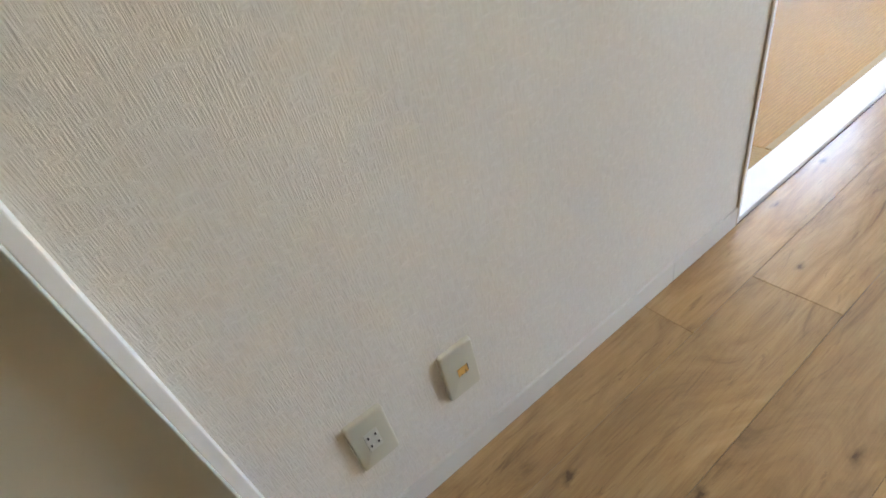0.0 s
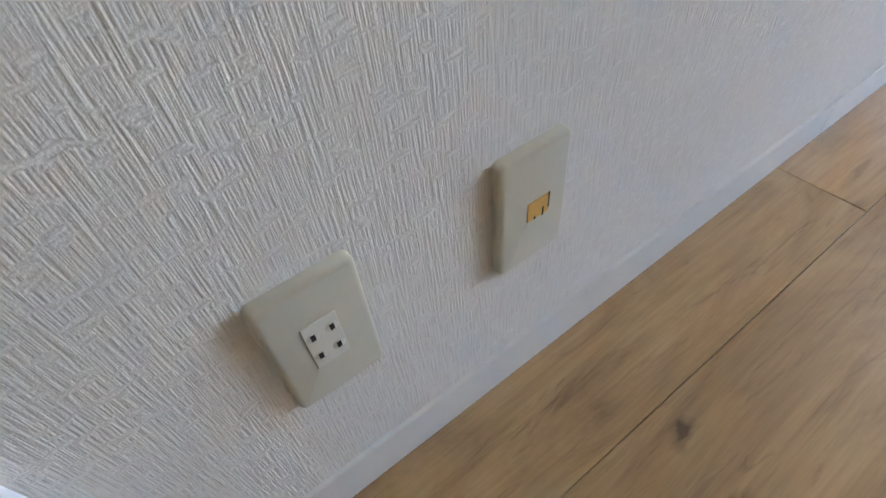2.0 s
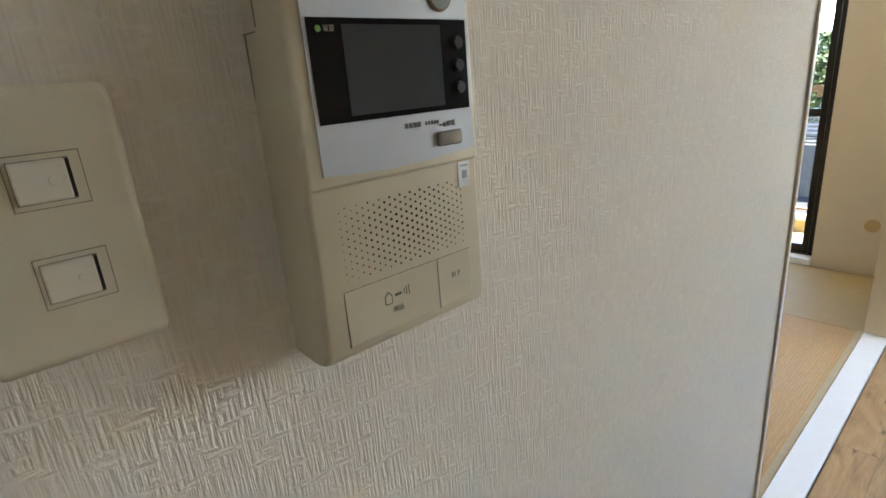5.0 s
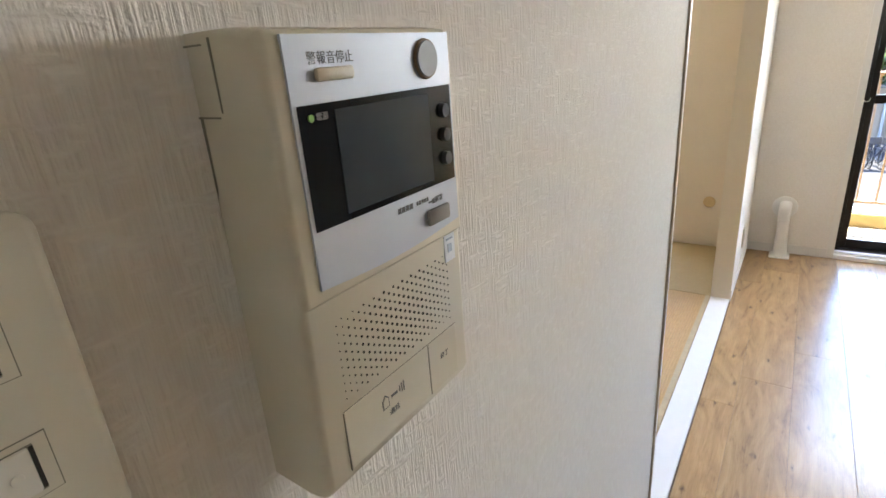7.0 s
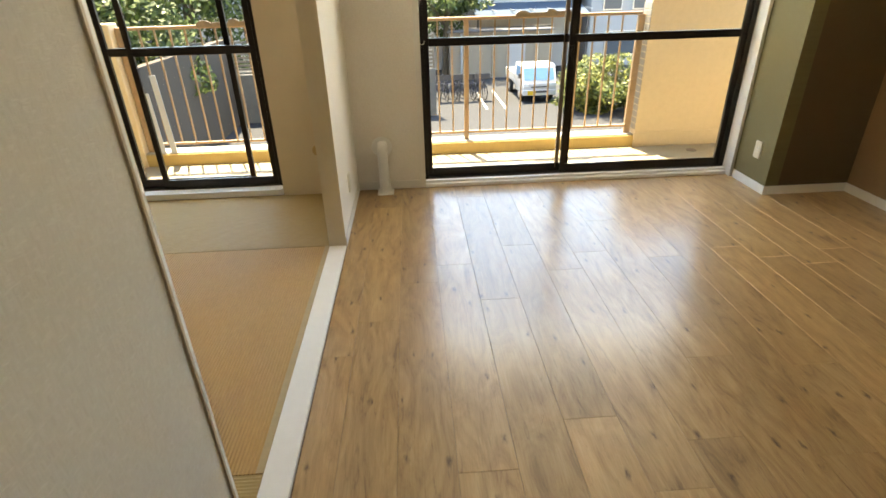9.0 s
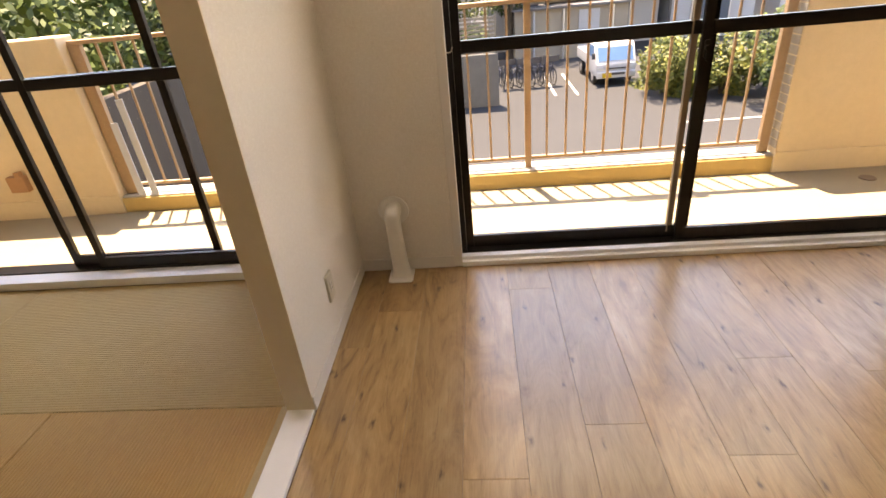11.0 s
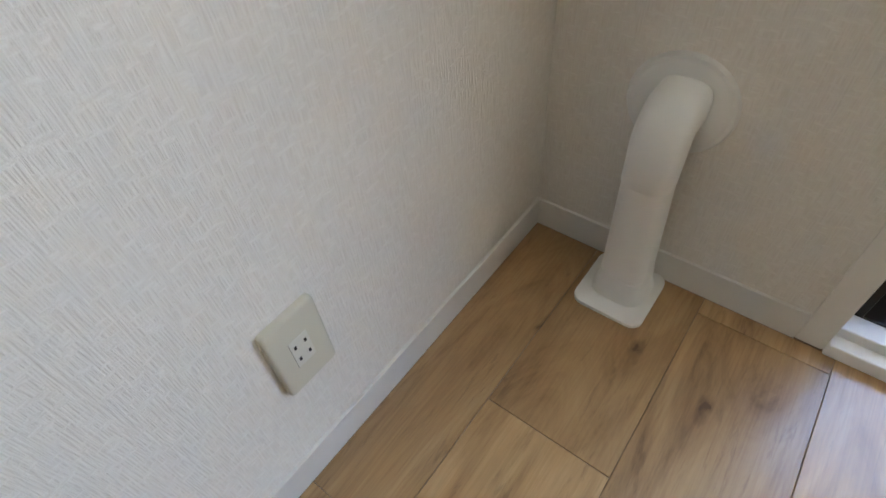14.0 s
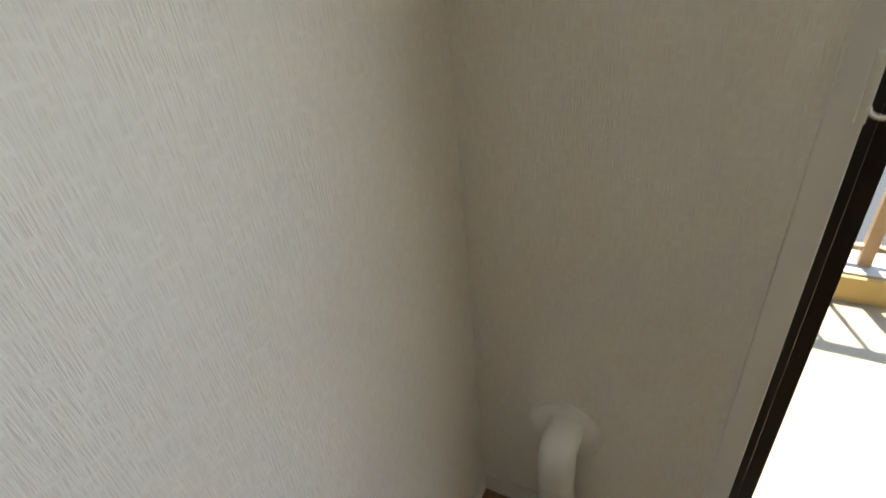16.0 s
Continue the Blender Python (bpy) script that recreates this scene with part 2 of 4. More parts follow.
SOCKET = plain("ivory_socket_insert", (0.63, 0.61, 0.54), 0.35, vary=0.02, scale=20)
IVORY_BODY = plain("ivory_intercom_case", (0.56, 0.515, 0.40), 0.42, vary=0.03, scale=20)
SILVER = plain("silver_panel", (0.50, 0.545, 0.61), 0.42, 0.25, vary=0.03, scale=60)
SCREEN_RIM = plain("black_screen_panel", (0.008, 0.010, 0.012), 0.16, vary=0.1, spec=0.25)
SCREEN = plain("grey_lcd", (0.045, 0.053, 0.060), 0.16, vary=0.1, spec=0.3)
DARK_BUTTON = plain("dark_button", (0.022, 0.022, 0.023), 0.5, spec=0.2)
GREY_BUTTON = plain("grey_button", (0.25, 0.24, 0.22), 0.55, spec=0.25)
LENS_RIM = plain("bronze_ring", (0.17, 0.11, 0.06), 0.45, 0.2, spec=0.3)
LENS = plain("grey_lens", (0.20, 0.205, 0.21), 0.4, spec=0.3)
INK = plain("dark_print", (0.10, 0.10, 0.10), 0.6)
HOLE = plain("dark_slot", (0.012, 0.010, 0.008), 0.8)
SEAM = plain("grey_seam", (0.20, 0.19, 0.15), 0.7)
LABEL = plain("white_sticker", (0.78, 0.82, 0.85), 0.5)
LABEL_BLUE = plain("pale_blue_print", (0.35, 0.42, 0.50), 0.5)
ORANGE = plain("orange_dust_cover", (0.66, 0.37, 0.09), 0.5)
GREEN_LED = plain("green_indicator", (0.20, 0.42, 0.08), 0.4)
PIPE_WHITE = plain("white_plastic_duct", (0.73, 0.72, 0.69), 0.32, vary=0.02, scale=10)
TAN_CAP = plain("tan_plastic_cap", (0.58, 0.39, 0.17), 0.45)
HOOK_WHITE = plain("ivory_hook", (0.72, 0.69, 0.60), 0.4)
BALCONY_FLOOR = plain("cream_waterproof_floor", (0.23, 0.19, 0.12), 0.75, vary=0.08, scale=14, relief=0.002)
BALCONY_KERB = plain("yellow_ochre_kerb", (0.414, 0.293, 0.113), 0.75, vary=0.12, scale=9, relief=0.003)
BALCONY_WALL = plain("cream_sprayed_render", (0.567, 0.464, 0.314), 0.85, vary=0.06, scale=140, relief=0.004)
KERB_TILE = plain("pale_capping", (0.314, 0.288, 0.243), 0.7, vary=0.1, scale=20)
RAIL = plain("tan_painted_steel", (0.32, 0.21, 0.12), 0.5, 0.0, vary=0.12, scale=40)
RAIL_ARM = plain("worn_bronze_arm", (0.215, 0.163, 0.104), 0.5, 0.2, vary=0.25, scale=40)
STILE_SUNLIT = plain("sunlit_tan_aluminium", (0.26, 0.20, 0.14), 0.45, 0.2, vary=0.15, scale=20)
DRAIN = plain("brown_drain_grate", (0.12, 0.08, 0.05), 0.6)
SOFFIT = plain("balcony_soffit", (0.70, 0.66, 0.58), 0.8, vary=0.04)
ASPHALT = asphalt("asphalt")
ROAD_PAINT = plain("worn_white_line", (0.315, 0.315, 0.301), 0.8, vary=0.25, scale=12)
CONCRETE = plain("weathered_concrete", (0.117, 0.113, 0.102), 0.85, vary=0.22, scale=5, relief=0.004)
# yard's side wall: its shade is put into this dark brown
SIDE_WALL = plain("shaded_brown_wall", (0.050, 0.038, 0.027), 0.85, vary=0.25, scale=3, relief=0.004)
TRUCK_WHITE = plain("white_car_paint", (0.451, 0.456, 0.462), 0.25, vary=0.02)
CAR_GLASS = plain("blue_tinted_glass", (0.09, 0.186, 0.33), 0.08, vary=0.15, scale=3)
RUBBER = plain("black_rubber", (0.02, 0.02, 0.02), 0.7)
PLATE_YELLOW = plain("yellow_number_plate", (0.48, 0.312, 0.018), 0.4)
CAR_DARK = plain("dark_grille", (0.05, 0.05, 0.055), 0.4)
LAMP_CLEAR = plain("headlamp", (0.55, 0.58, 0.60), 0.15)
LEAF_LIGHT = foliage("sunlit_shrub_leaves", (0.0176, 0.0391, 0.00586), (0.141, 0.145, 0.0215))
LEAF_DARK = foliage("dark_tree_leaves", (0.00901, 0.0253, 0.00541), (0.0867, 0.119, 0.0217))
BARK = plain("bark", (0.07, 0.0525, 0.035), 0.9, vary=0.25, scale=12)
HOUSE_WHITE = plain("white_house_wall", (0.389, 0.389, 0.389), 0.8, vary=0.05, scale=2)
HOUSE_BEIGE = plain("beige_render", (0.229, 0.2, 0.158), 0.85, vary=0.08, scale=4)
HOUSE_GREY = plain("pale_grey_wall", (0.296, 0.309, 0.323), 0.8, vary=0.06, scale=2)
HOUSE_GREEN = plain("green_wall", (0.12, 0.18, 0.072), 0.8, vary=0.08, scale=2)
HOUSE_BLUE = plain("slate_blue_wall", (0.096, 0.108, 0.132), 0.8, vary=0.08, scale=2)
ROOF_RED = plain("red_roof", (0.228, 0.09, 0.066), 0.75, vary=0.12, scale=8)
ROOF_BLUE = plain("blue_grey_roof_panel", (0.055, 0.078, 0.11), 0.9, vary=0.1, scale=4, spec=0.1)
ROOF_DARK = plain("dark_roof_tile", (0.096, 0.096, 0.102), 0.7, vary=0.1, scale=8)
WINDOW_DARK = plain("dark_window_pane", (0.06, 0.08, 0.10), 0.1)
FENCE = plain("weathered_slat", (0.18, 0.162, 0.132), 0.8, vary=0.2, scale=14)
BIKE_PAINT = plain("blue_black_cycle_frame", (0.04, 0.05, 0.08), 0.35, 0.3)
BOARD = plain("white_plastic_board", (0.42, 0.444, 0.48), 0.4, vary=0.04)
TERRACOTTA = plain("brown_bracket", (0.30, 0.16, 0.08), 0.6)

# ---- mesh helpers ----


def box(bm, c, s, bevel=0.0, rot=None, segs=2):
    made = bmesh.ops.create_cube(bm, size=1.0)["verts"]
    bmesh.ops.scale(bm, verts=made, vec=s)
    if bevel:
        edges = list({e for v in made for e in v.link_edges})
        out = bmesh.ops.bevel(bm, geom=edges, offset=bevel, segments=segs, affect="EDGES", profile=0.5)
        made = list({v for f in out["faces"] for v in f.verts} | {v for v in made if v.is_valid})
    if rot is not None:
        bmesh.ops.rotate(bm, verts=made, cent=(0, 0, 0), matrix=rot)
    bmesh.ops.translate(bm, verts=made, vec=c)
    return made


def rod(bm, a, b, r0, r1=None, n=12):
    a, b = Vector(a), Vector(b)
    d = b - a
    made = bmesh.ops.create_cone(bm, cap_ends=True, segments=n, radius1=r0, radius2=r0 if r1 is None else r1, depth=d.length)["verts"]
    bmesh.ops.rotate(bm, verts=made, cent=(0, 0, 0), matrix=d.to_track_quat("Z", "Y").to_matrix())
    bmesh.ops.translate(bm, verts=made, vec=(a + b) / 2)
    return made


def prism(bm, outline, axis, lo, hi):
    """An outline of (u, v) pulled along an axis from lo to hi."""
    def place(u, v, h):
        return {"x": (h, u, v), "y": (u, h, v), "z": (u, v, h)}[axis]
    a = [bm.verts.new(place(u, v, lo)) for u, v in outline]
    b = [bm.verts.new(place(u, v, hi)) for u, v in outline]
    bm.faces.new(a)
    bm.faces.new(list(reversed(b)))
    for i in range(len(a)):
        j = (i + 1) % len(a)
        bm.faces.new((a[i], b[i], b[j], a[j]))
    bmesh.ops.recalc_face_normals(bm, faces=bm.faces)


def finish(name, bm, material, smooth=False):
    me = bpy.data.meshes.new(name)
    bm.to_mesh(me)
    bm.free()
    me.materials.append(material)
    if smooth:
        me.shade_smooth()
        me.set_sharp_from_angle(angle=radians(40))
    return me


def part(name, bm, material, parent=None, label="", smooth=False):
    ob = new(name, finish(name, bm, material, smooth))
    ob.parent = parent
    return tagged(ob, label)


def thing(name, loc, label, category, group="", rz=0.0):
    ob = new(name)
    ob.matrix_world = pose(*loc, 0, 0, rz)
    ob.empty_display_size = 0.05
    return tagged(ob, label, category, group)


def solid(name, boxes, material, label="", kind="structure", bevel=0.0, category=""):
    """One piece of the setting out of boxes (x0, x1, y0, y1, z0, z1)."""
    bm = bmesh.new()
    for x0, x1, y0, y1, z0, z1 in boxes:
        box(bm, ((x0 + x1) / 2, (y0 + y1) / 2, (z0 + z1) / 2), (x1 - x0, y1 - y0, z1 - z0), bevel)
    return tagged(part(name, bm, material), label, category, "", kind)


def simple(name, size_boxes, material, parent, label="", bevel=0.0, smooth=False):
    """A part out of boxes (centre, size) in its thing's own coordinates."""
    bm = bmesh.new()
    for c, s in size_boxes:
        box(bm, c, s, bevel)
    return part(name, bm, material, parent, label, smooth)


# ---- the room's shell ----
YW, X1, X2 = 3.22, 0.556, 3.13      # window wall, the main window's two edges
H = 2.42
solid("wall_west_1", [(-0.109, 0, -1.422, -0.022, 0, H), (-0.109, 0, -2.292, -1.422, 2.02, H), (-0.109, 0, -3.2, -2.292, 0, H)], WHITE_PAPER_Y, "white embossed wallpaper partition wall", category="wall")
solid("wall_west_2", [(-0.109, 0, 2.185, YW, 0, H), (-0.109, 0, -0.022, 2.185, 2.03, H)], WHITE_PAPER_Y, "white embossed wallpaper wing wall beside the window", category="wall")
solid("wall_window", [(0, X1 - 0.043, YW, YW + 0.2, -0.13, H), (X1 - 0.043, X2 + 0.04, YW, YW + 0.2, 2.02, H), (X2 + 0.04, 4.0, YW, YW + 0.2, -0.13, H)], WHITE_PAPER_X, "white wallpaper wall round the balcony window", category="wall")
solid("wall_tatami_window", [(-0.62, -0.004, YW + 0.003, YW + 0.2, -0.13, H), (-2.5, -0.62, YW + 0.003, YW + 0.2, 2.02, H), (-3.4, -2.5, YW + 0.003, YW + 0.2, -0.13, H)], CREAM_PAPER, "plain cream wall of the tatami room", category="wall")
solid("wall_pillar_side", [(3.145, 3.25, 2.725, YW - 0.002, 0, H)], OLIVE_Y, "olive green accent wallpaper pillar flank", category="wall")
solid("wall_pillar_front", [(3.25, 3.82, 2.725, YW - 0.002, 0, H)], OLIVE_SHADED_X, "olive accent wallpaper pillar face with its shade put into the colour", category="wall")
solid("wall_east", [(3.80, 3.95, -3.2, 2.722, 0, H)], BROWN_Y, "brown accent wallpaper wall", category="wall")
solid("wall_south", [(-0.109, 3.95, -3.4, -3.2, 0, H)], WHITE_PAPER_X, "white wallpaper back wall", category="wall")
solid("wall_tatami_west", [(-3.6, -3.4, -1.2, YW + 0.2, 0, H)], CREAM_PAPER, "plain cream tatami room wall", category="wall")
solid("wall_tatami_south", [(-3.6, -0.109, -1.4, -1.2, 0, H)], CREAM_PAPER, "plain cream tatami room wall", category="wall")
solid("ceiling", [(-3.6, 4.0, -3.4, YW + 0.2, H, H + 0.15)], CEILING, "white papered ceiling", category="ceiling")

# joinery round the openings
solid("jamb_trim", [(-0.112, 0.004, -0.014, 0.0, 0, 2.03)], WHITE_PAINT, "white painted opening jamb", category="trim", bevel=0.0015)
solid("jamb_edge_trim", [(-0.109, 0.005, -0.022, -0.014, 0, 2.03)], JAMB_BROWN, "brown edge strip of the opening", category="trim")
solid("wing_wall_end", [(-0.110, 0.001, 2.178, 2.185, 0.012, 2.03)], WING_END, "painted end of the wing wall with warm shade put into its colour", category="trim", bevel=0.001)
solid("threshold", [(-0.109, -0.001, 0.0, 2.185, -0.02, 0.012)], WHITE_PAINT, "white painted threshold between wood floor and tatami", category="threshold", bevel=0.002)
solid("window_casing_trim", [(X1 - 0.043, X1, YW - 0.004, YW + 0.06, 0, 2.03), (X2 - 0.012, X2 + 0.013, YW - 0.07, YW + 0.06, 0, 2.03), (X1, X2 - 0.012, YW - 0.012, YW + 0.06, 2.0, 2.03)], CASING, "white painted window casing", category="trim", bevel=0.002)
solid("window_sill", [(X1, X2 - 0.012, YW - 0.012, YW + 0.062, 0.0, 0.030), (X1, X2 - 0.012, YW + 0.012, YW + 0.062, 0.030, 0.052)], WHITE_PAINT, "white painted stepped window sill", category="sill", bevel=0.003)
solid("tatami_window_sill", [(-2.5, -0.62, YW - 0.035, YW + 0.07, 0.0, 0.05)], WHITE_PAINT, "white painted sill of the tatami room window", category="sill", bevel=0.003)
solid("baseboard_west", [(0, 0.006, -1.421, -0.328, 0, 0.068), (0, 0.006, -0.326, -0.022, 0, 0.068), (0, 0.006, 2.185, YW - 0.006, 0, 0.068)], WHITE_VINYL, "white vinyl baseboard", category="baseboard", bevel=0.0008)
solid("baseboard_window", [(0, X1 - 0.044, YW - 0.006, YW, 0, 0.068)], WHITE_VINYL, "white vinyl baseboard", category="baseboard", bevel=0.0008)
solid("baseboard_east", [(3.138, 3.145, 2.718, YW - 0.075, 0, 0.068), (3.138, 3.794, 2.718, 2.725, 0, 0.068), (3.794, 3.80, -3.2, 2.725, 0, 0.068)], WHITE_VINYL, "white vinyl baseboard", category="baseboard", bevel=0.0008)

# floor slabs under the finishes
floor = solid("floor", [(-0.1, 3.95, -3.4, YW + 0.2, -0.13, -0.006)], SUBFLOOR, "light oak wood-look plank floor", category="floor")
floor_tatami = solid("floor_tatami", [(-3.6, -0.11, -1.4, YW + 0.2, -0.13, -0.03)], SUBFLOOR, "tatami floor base", category="floor")

# the door beside the switches, shut
door = thing("door_1", (-0.05, -1.857, 0), "beige flush door shut in a white frame", "door")
tagged(door, kind="structure")
simple("door_leaf", [((0, 0, 1.01), (0.036, 0.80, 1.98))], DOOR_BEIGE, door, bevel=0.003)
simple("door_frame", [((0.005, 0.425, 1.01), (0.126, 0.02, 2.02)), ((0.005, -0.425, 1.01), (0.126, 0.02, 2.02)), ((0.005, 0, 2.012), (0.126, 0.83, 0.02))], WHITE_PAINT, door, "white painted door frame", bevel=0.002)

# ---- windows ----


def sash(parent, x0, x1, y):
    """A bronze sliding sash with a middle rail and two panes, in world x and z."""
    z0, z1, st = 0.056, 1.99, 0.042
    fr = simple("sash_frame", [(((x0 + st / 2), y, (z0 + z1) / 2), (st, 0.028, z1 - z0)), (((x1 - st / 2), y, (z0 + z1) / 2), (st, 0.028, z1 - z0)),
                               (((x0 + x1) / 2, y, z0 + 0.034), (x1 - x0 - 2 * st, 0.026, 0.068)), (((x0 + x1) / 2, y, z1 - 0.025), (x1 - x0 - 2 * st, 0.026, 0.05)),
                               (((x0 + x1) / 2, y, 1.118), (x1 - x0 - 2 * st, 0.026, 0.058))], BRONZE, parent, "dark bronze aluminium sash", bevel=0.002)
    for a, b in ((z0 + 0.06, 1.095), (1.14, z1 - 0.04)):
        p = simple("pane", [(((x0 + x1) / 2, y, (a + b) / 2), (x1 - x0 - 2 * st + 0.02, 0.004, b - a + 0.01))], GLASS, fr)
        p.visible_shadow = False
    return fr


window = thing("window_1", (0, 0, 0), "dark bronze two-panel sliding balcony window, closed", "window")
tagged(window, kind="structure")
simple("window_frame", [((X1 + 0.013, YW + 0.10, 1.02), (0.026, 0.10, 2.0)), ((X2 - 0.03, YW + 0.10, 1.02), (0.036, 0.10, 2.0)),
                        (((X1 + X2) / 2 - 0.006, YW + 0.10, 0.038), (X2 - X1 - 0.012, 0.10, 0.036)), (((X1 + X2) / 2 - 0.006, YW + 0.10, 2.005), (X2 - X1 - 0.012, 0.10, 0.03))], BRONZE, window, "dark bronze window frame", bevel=0.002)
simple("track", [(((X1 + X2) / 2, YW + 0.115, 0.0585), (X2 - X1 - 0.1, 0.004, 0.006))], STEEL, window, "bare aluminium sliding track")
inner = sash(window, 1.70, X2 - 0.045, YW + 0.085)
outer = sash(window, X1 + 0.024, 1.775, YW + 0.122)
# strip added on the bronze stile; sunlight on it is in the tan colour
simple("weather_strip", [((1.679, YW + 0.122, 1.02), (0.030, 0.022, 1.86)), ((1.666, YW + 0.108, 1.02), (0.006, 0.010, 1.86))], STILE_SUNLIT, outer, "meeting stile face with sunlight put into its tan colour")
lk = bmesh.new()
box(lk, (1.722, YW + 0.066, 1.03), (0.022, 0.014, 0.075), 0.003)
rod(lk, (1.722, YW + 0.058, 1.035), (1.722, YW + 0.046, 1.035), 0.013)
box(lk, (1.722, YW + 0.05, 1.008), (0.012, 0.008, 0.055), 0.003)
part("crescent_lock", lk, BRONZE, inner, "dark crescent sash lock")

window2 = thing("window_2", (0, 0, 0), "dark bronze sliding window of the tatami room, slid half open", "window")
tagged(window2, kind="structure")
simple("window_frame", [((-0.645, YW + 0.12, 1.02), (0.036, 0.10, 2.0)), ((-2.48, YW + 0.12, 1.02), (0.036, 0.10, 2.0)),
                        ((-1.56, YW + 0.12, 0.04), (1.87, 0.10, 0.036)), ((-1.56, YW + 0.12, 2.005), (1.87, 0.10, 0.03))], BRONZE, window2, "dark bronze window frame", bevel=0.002)
sash(window2, -1.605, -0.668, YW + 0.10)
sash(window2, -1.80, -0.86, YW + 0.14)


# ---- wall plates ----


def wall_plate(t):
    """A plate with rounded corners and a softly rolled rim, face towards +x."""
    bm = bmesh.new()
    box(bm, (0.0055, 0, 0), (0.011, 0.077, 0.130))
    long = [e for e in bm.edges if abs(e.verts[0].co.x - e.verts[1].co.x) > 0.005]
    bmesh.ops.bevel(bm, geom=long, offset=0.0065, segments=4, affect="EDGES", profile=0.5)
    rim = [e for e in bm.edges if min(e.verts[0].co.x, e.verts[1].co.x) > 0.0105]
    bmesh.ops.bevel(bm, geom=rim, offset=0.0046, segments=4, affect="EDGES", profile=0.5)
    return part("plate", bm, PLATE, t, smooth=True)


def outlet(name, loc, rz, label, slots, group=""):
    """An ivory wall plate with its face towards +x before it is turned."""
    t = thing(name, loc, label, "wall outlet" if slots else "wall plate", group, rz)
    plate = wall_plate(t)
    if slots:
        simple("insert_gap", [((0.0110, -0.0136, 0.002), (0.0010, 0.0007, 0.050))], SEAM, plate)
        insert = simple("socket_insert", [((0.0112, 0.0, 0.002), (0.0012, 0.027, 0.050))], SOCKET, plate, "pale two-way socket insert", bevel=0.0005)
        for sy in (-0.0075, 0.0075):
            for sz in (-0.0095, 0.0135):
                bm = bmesh.new()
                rod(bm, (0.0116, sy, sz), (0.0121, sy, sz), 0.0054, 0.0047, 20)
                part("slot_boss", bm, SOCKET, insert, smooth=True)
                simple("slot", [((0.0121, sy, sz), (0.0006, 0.0036, 0.0066))], HOLE, insert)
    else:
        simple("dust_cover", [((0.0112, 0.004, -0.001), (0.0012, 0.025, 0.021))], ORANGE, plate, "orange modular jack cover", bevel=0.0003)
        simple("latch_mark", [((0.0119, 0.009, -0.0075), (0.0006, 0.0016, 0.010)), ((0.0119, 0.0155, 0.002), (0.0006, 0.0014, 0.0175)), ((0.0119, -0.0005, -0.0100), (0.0006, 0.0018, 0.003))], HOLE, plate)
    return t


outlet("wall_outlet", (0, -1.2335, 0.2835), 0, "ivory double socket plate low on the white wallpaper", True, "room sockets")
outlet("telephone_plate", (0, -1.0295, 0.2835), 0, "ivory wall plate with an orange jack cover", False)
outlet("wall_outlet", (0, 2.628, 0.2855), 0, "ivory double socket plate near the white pipe cover", True, "room sockets")
outlet("wall_outlet", (3.145, 2.90, 0.305), 180, "ivory double socket plate on the olive wall", True, "room sockets")

# switch plate beside the intercom
sw = thing("switch_plate", (0, -1.2580, 1.488), "ivory wall switch plate with two rocker switches", "light switch")
plate = wall_plate(sw)
for z in (0.0235, -0.0235):
    simple("module_gap", [((0.0109, 0.004, z), (0.0006, 0.0300, 0.0250))], SEAM, plate)
    module = simple("switch_module", [((0.0112, 0.004, z), (0.0008, 0.0290, 0.0240))], PLATE, plate)
    simple("rocker_gap", [((0.0116, 0.0025, z), (0.0004, 0.0232, 0.0196))], SEAM, module)
    rock = simple("rocker", [((0.0122, 0.0018, z), (0.0024, 0.0212, 0.0186))], SOCKET, plate, bevel=0.0009)
    simple("shadow_gap", [((0.0119, 0.0134, z), (0.0004, 0.0014, 0.0180))], HOLE, module)
    bm = bmesh.new()
    rod(bm, (0.0130, 0.0065, z), (0.0139, 0.0065, z), 0.0024, 0.0020, 16)
    part("indicator", bm, SOCKET, rock)

# ---- intercom ----


def printed(name, text, loc, size, parent, material):
    """Small print that faces +x and reads towards +y."""
    cu = bpy.data.curves.new(name, "FONT")
    cu.body, cu.size, cu.align_x, cu.align_y = text, size, "CENTER", "CENTER"
    cu.extrude = 0.0001
    cu.materials.append(material)
    ob = new(name, cu)
    ob.parent = parent
    ob.matrix_local = pose(*loc, 90, 0, 90)
    return ob


IY = -1.0795
ic = thing("video_intercom", (0, IY, 1.3865), "ivory wall video intercom with a silver panel and dark screen", "intercom")


def ic_z(z):
    return z - 1.3865


def front_x(z):
    """Depth of the sloping front at a height above the foot."""
    return 0.0462 + 0.0013 * min(1.0, max(0.0, z / 0.10))


bm = bmesh.new()
prism(bm, [(0.0, -0.010), (0.030, -0.010), (0.0435, -0.007), (0.0462, -0.002), (0.0475, 0.1005), (0.050, 0.1025), (0.050, 0.214), (0.047, 0.2195), (0.034, 0.2215), (0.0, 0.2215)], "y", -0.067, 0.067)
bmesh.ops.bevel(bm, geom=[e for e in bm.edges if abs(abs(e.verts[0].co.y) - 0.067) < 1e-5 and abs(abs(e.verts[1].co.y) - 0.067) < 1e-5 and e.verts[0].co.y * e.verts[1].co.y > 0 and min(e.verts[0].co.x, e.verts[1].co.x) > 0.03], offset=0.004, segments=3, affect="EDGES", profile=0.5)
for v in bm.verts:      # the flanks spread a little towards the wall and the foot
    v.co.y *= 1.0 + 0.05 * max(0.0, 1 - v.co.z / 0.18)
    v.co.y *= 1.10 - 0.13 * v.co.x / 0.05 if v.co.y > 0 else 0.972 + 0.028 * v.co.x / 0.05
case = part("case", bm, IVORY_BODY, ic, smooth=True)
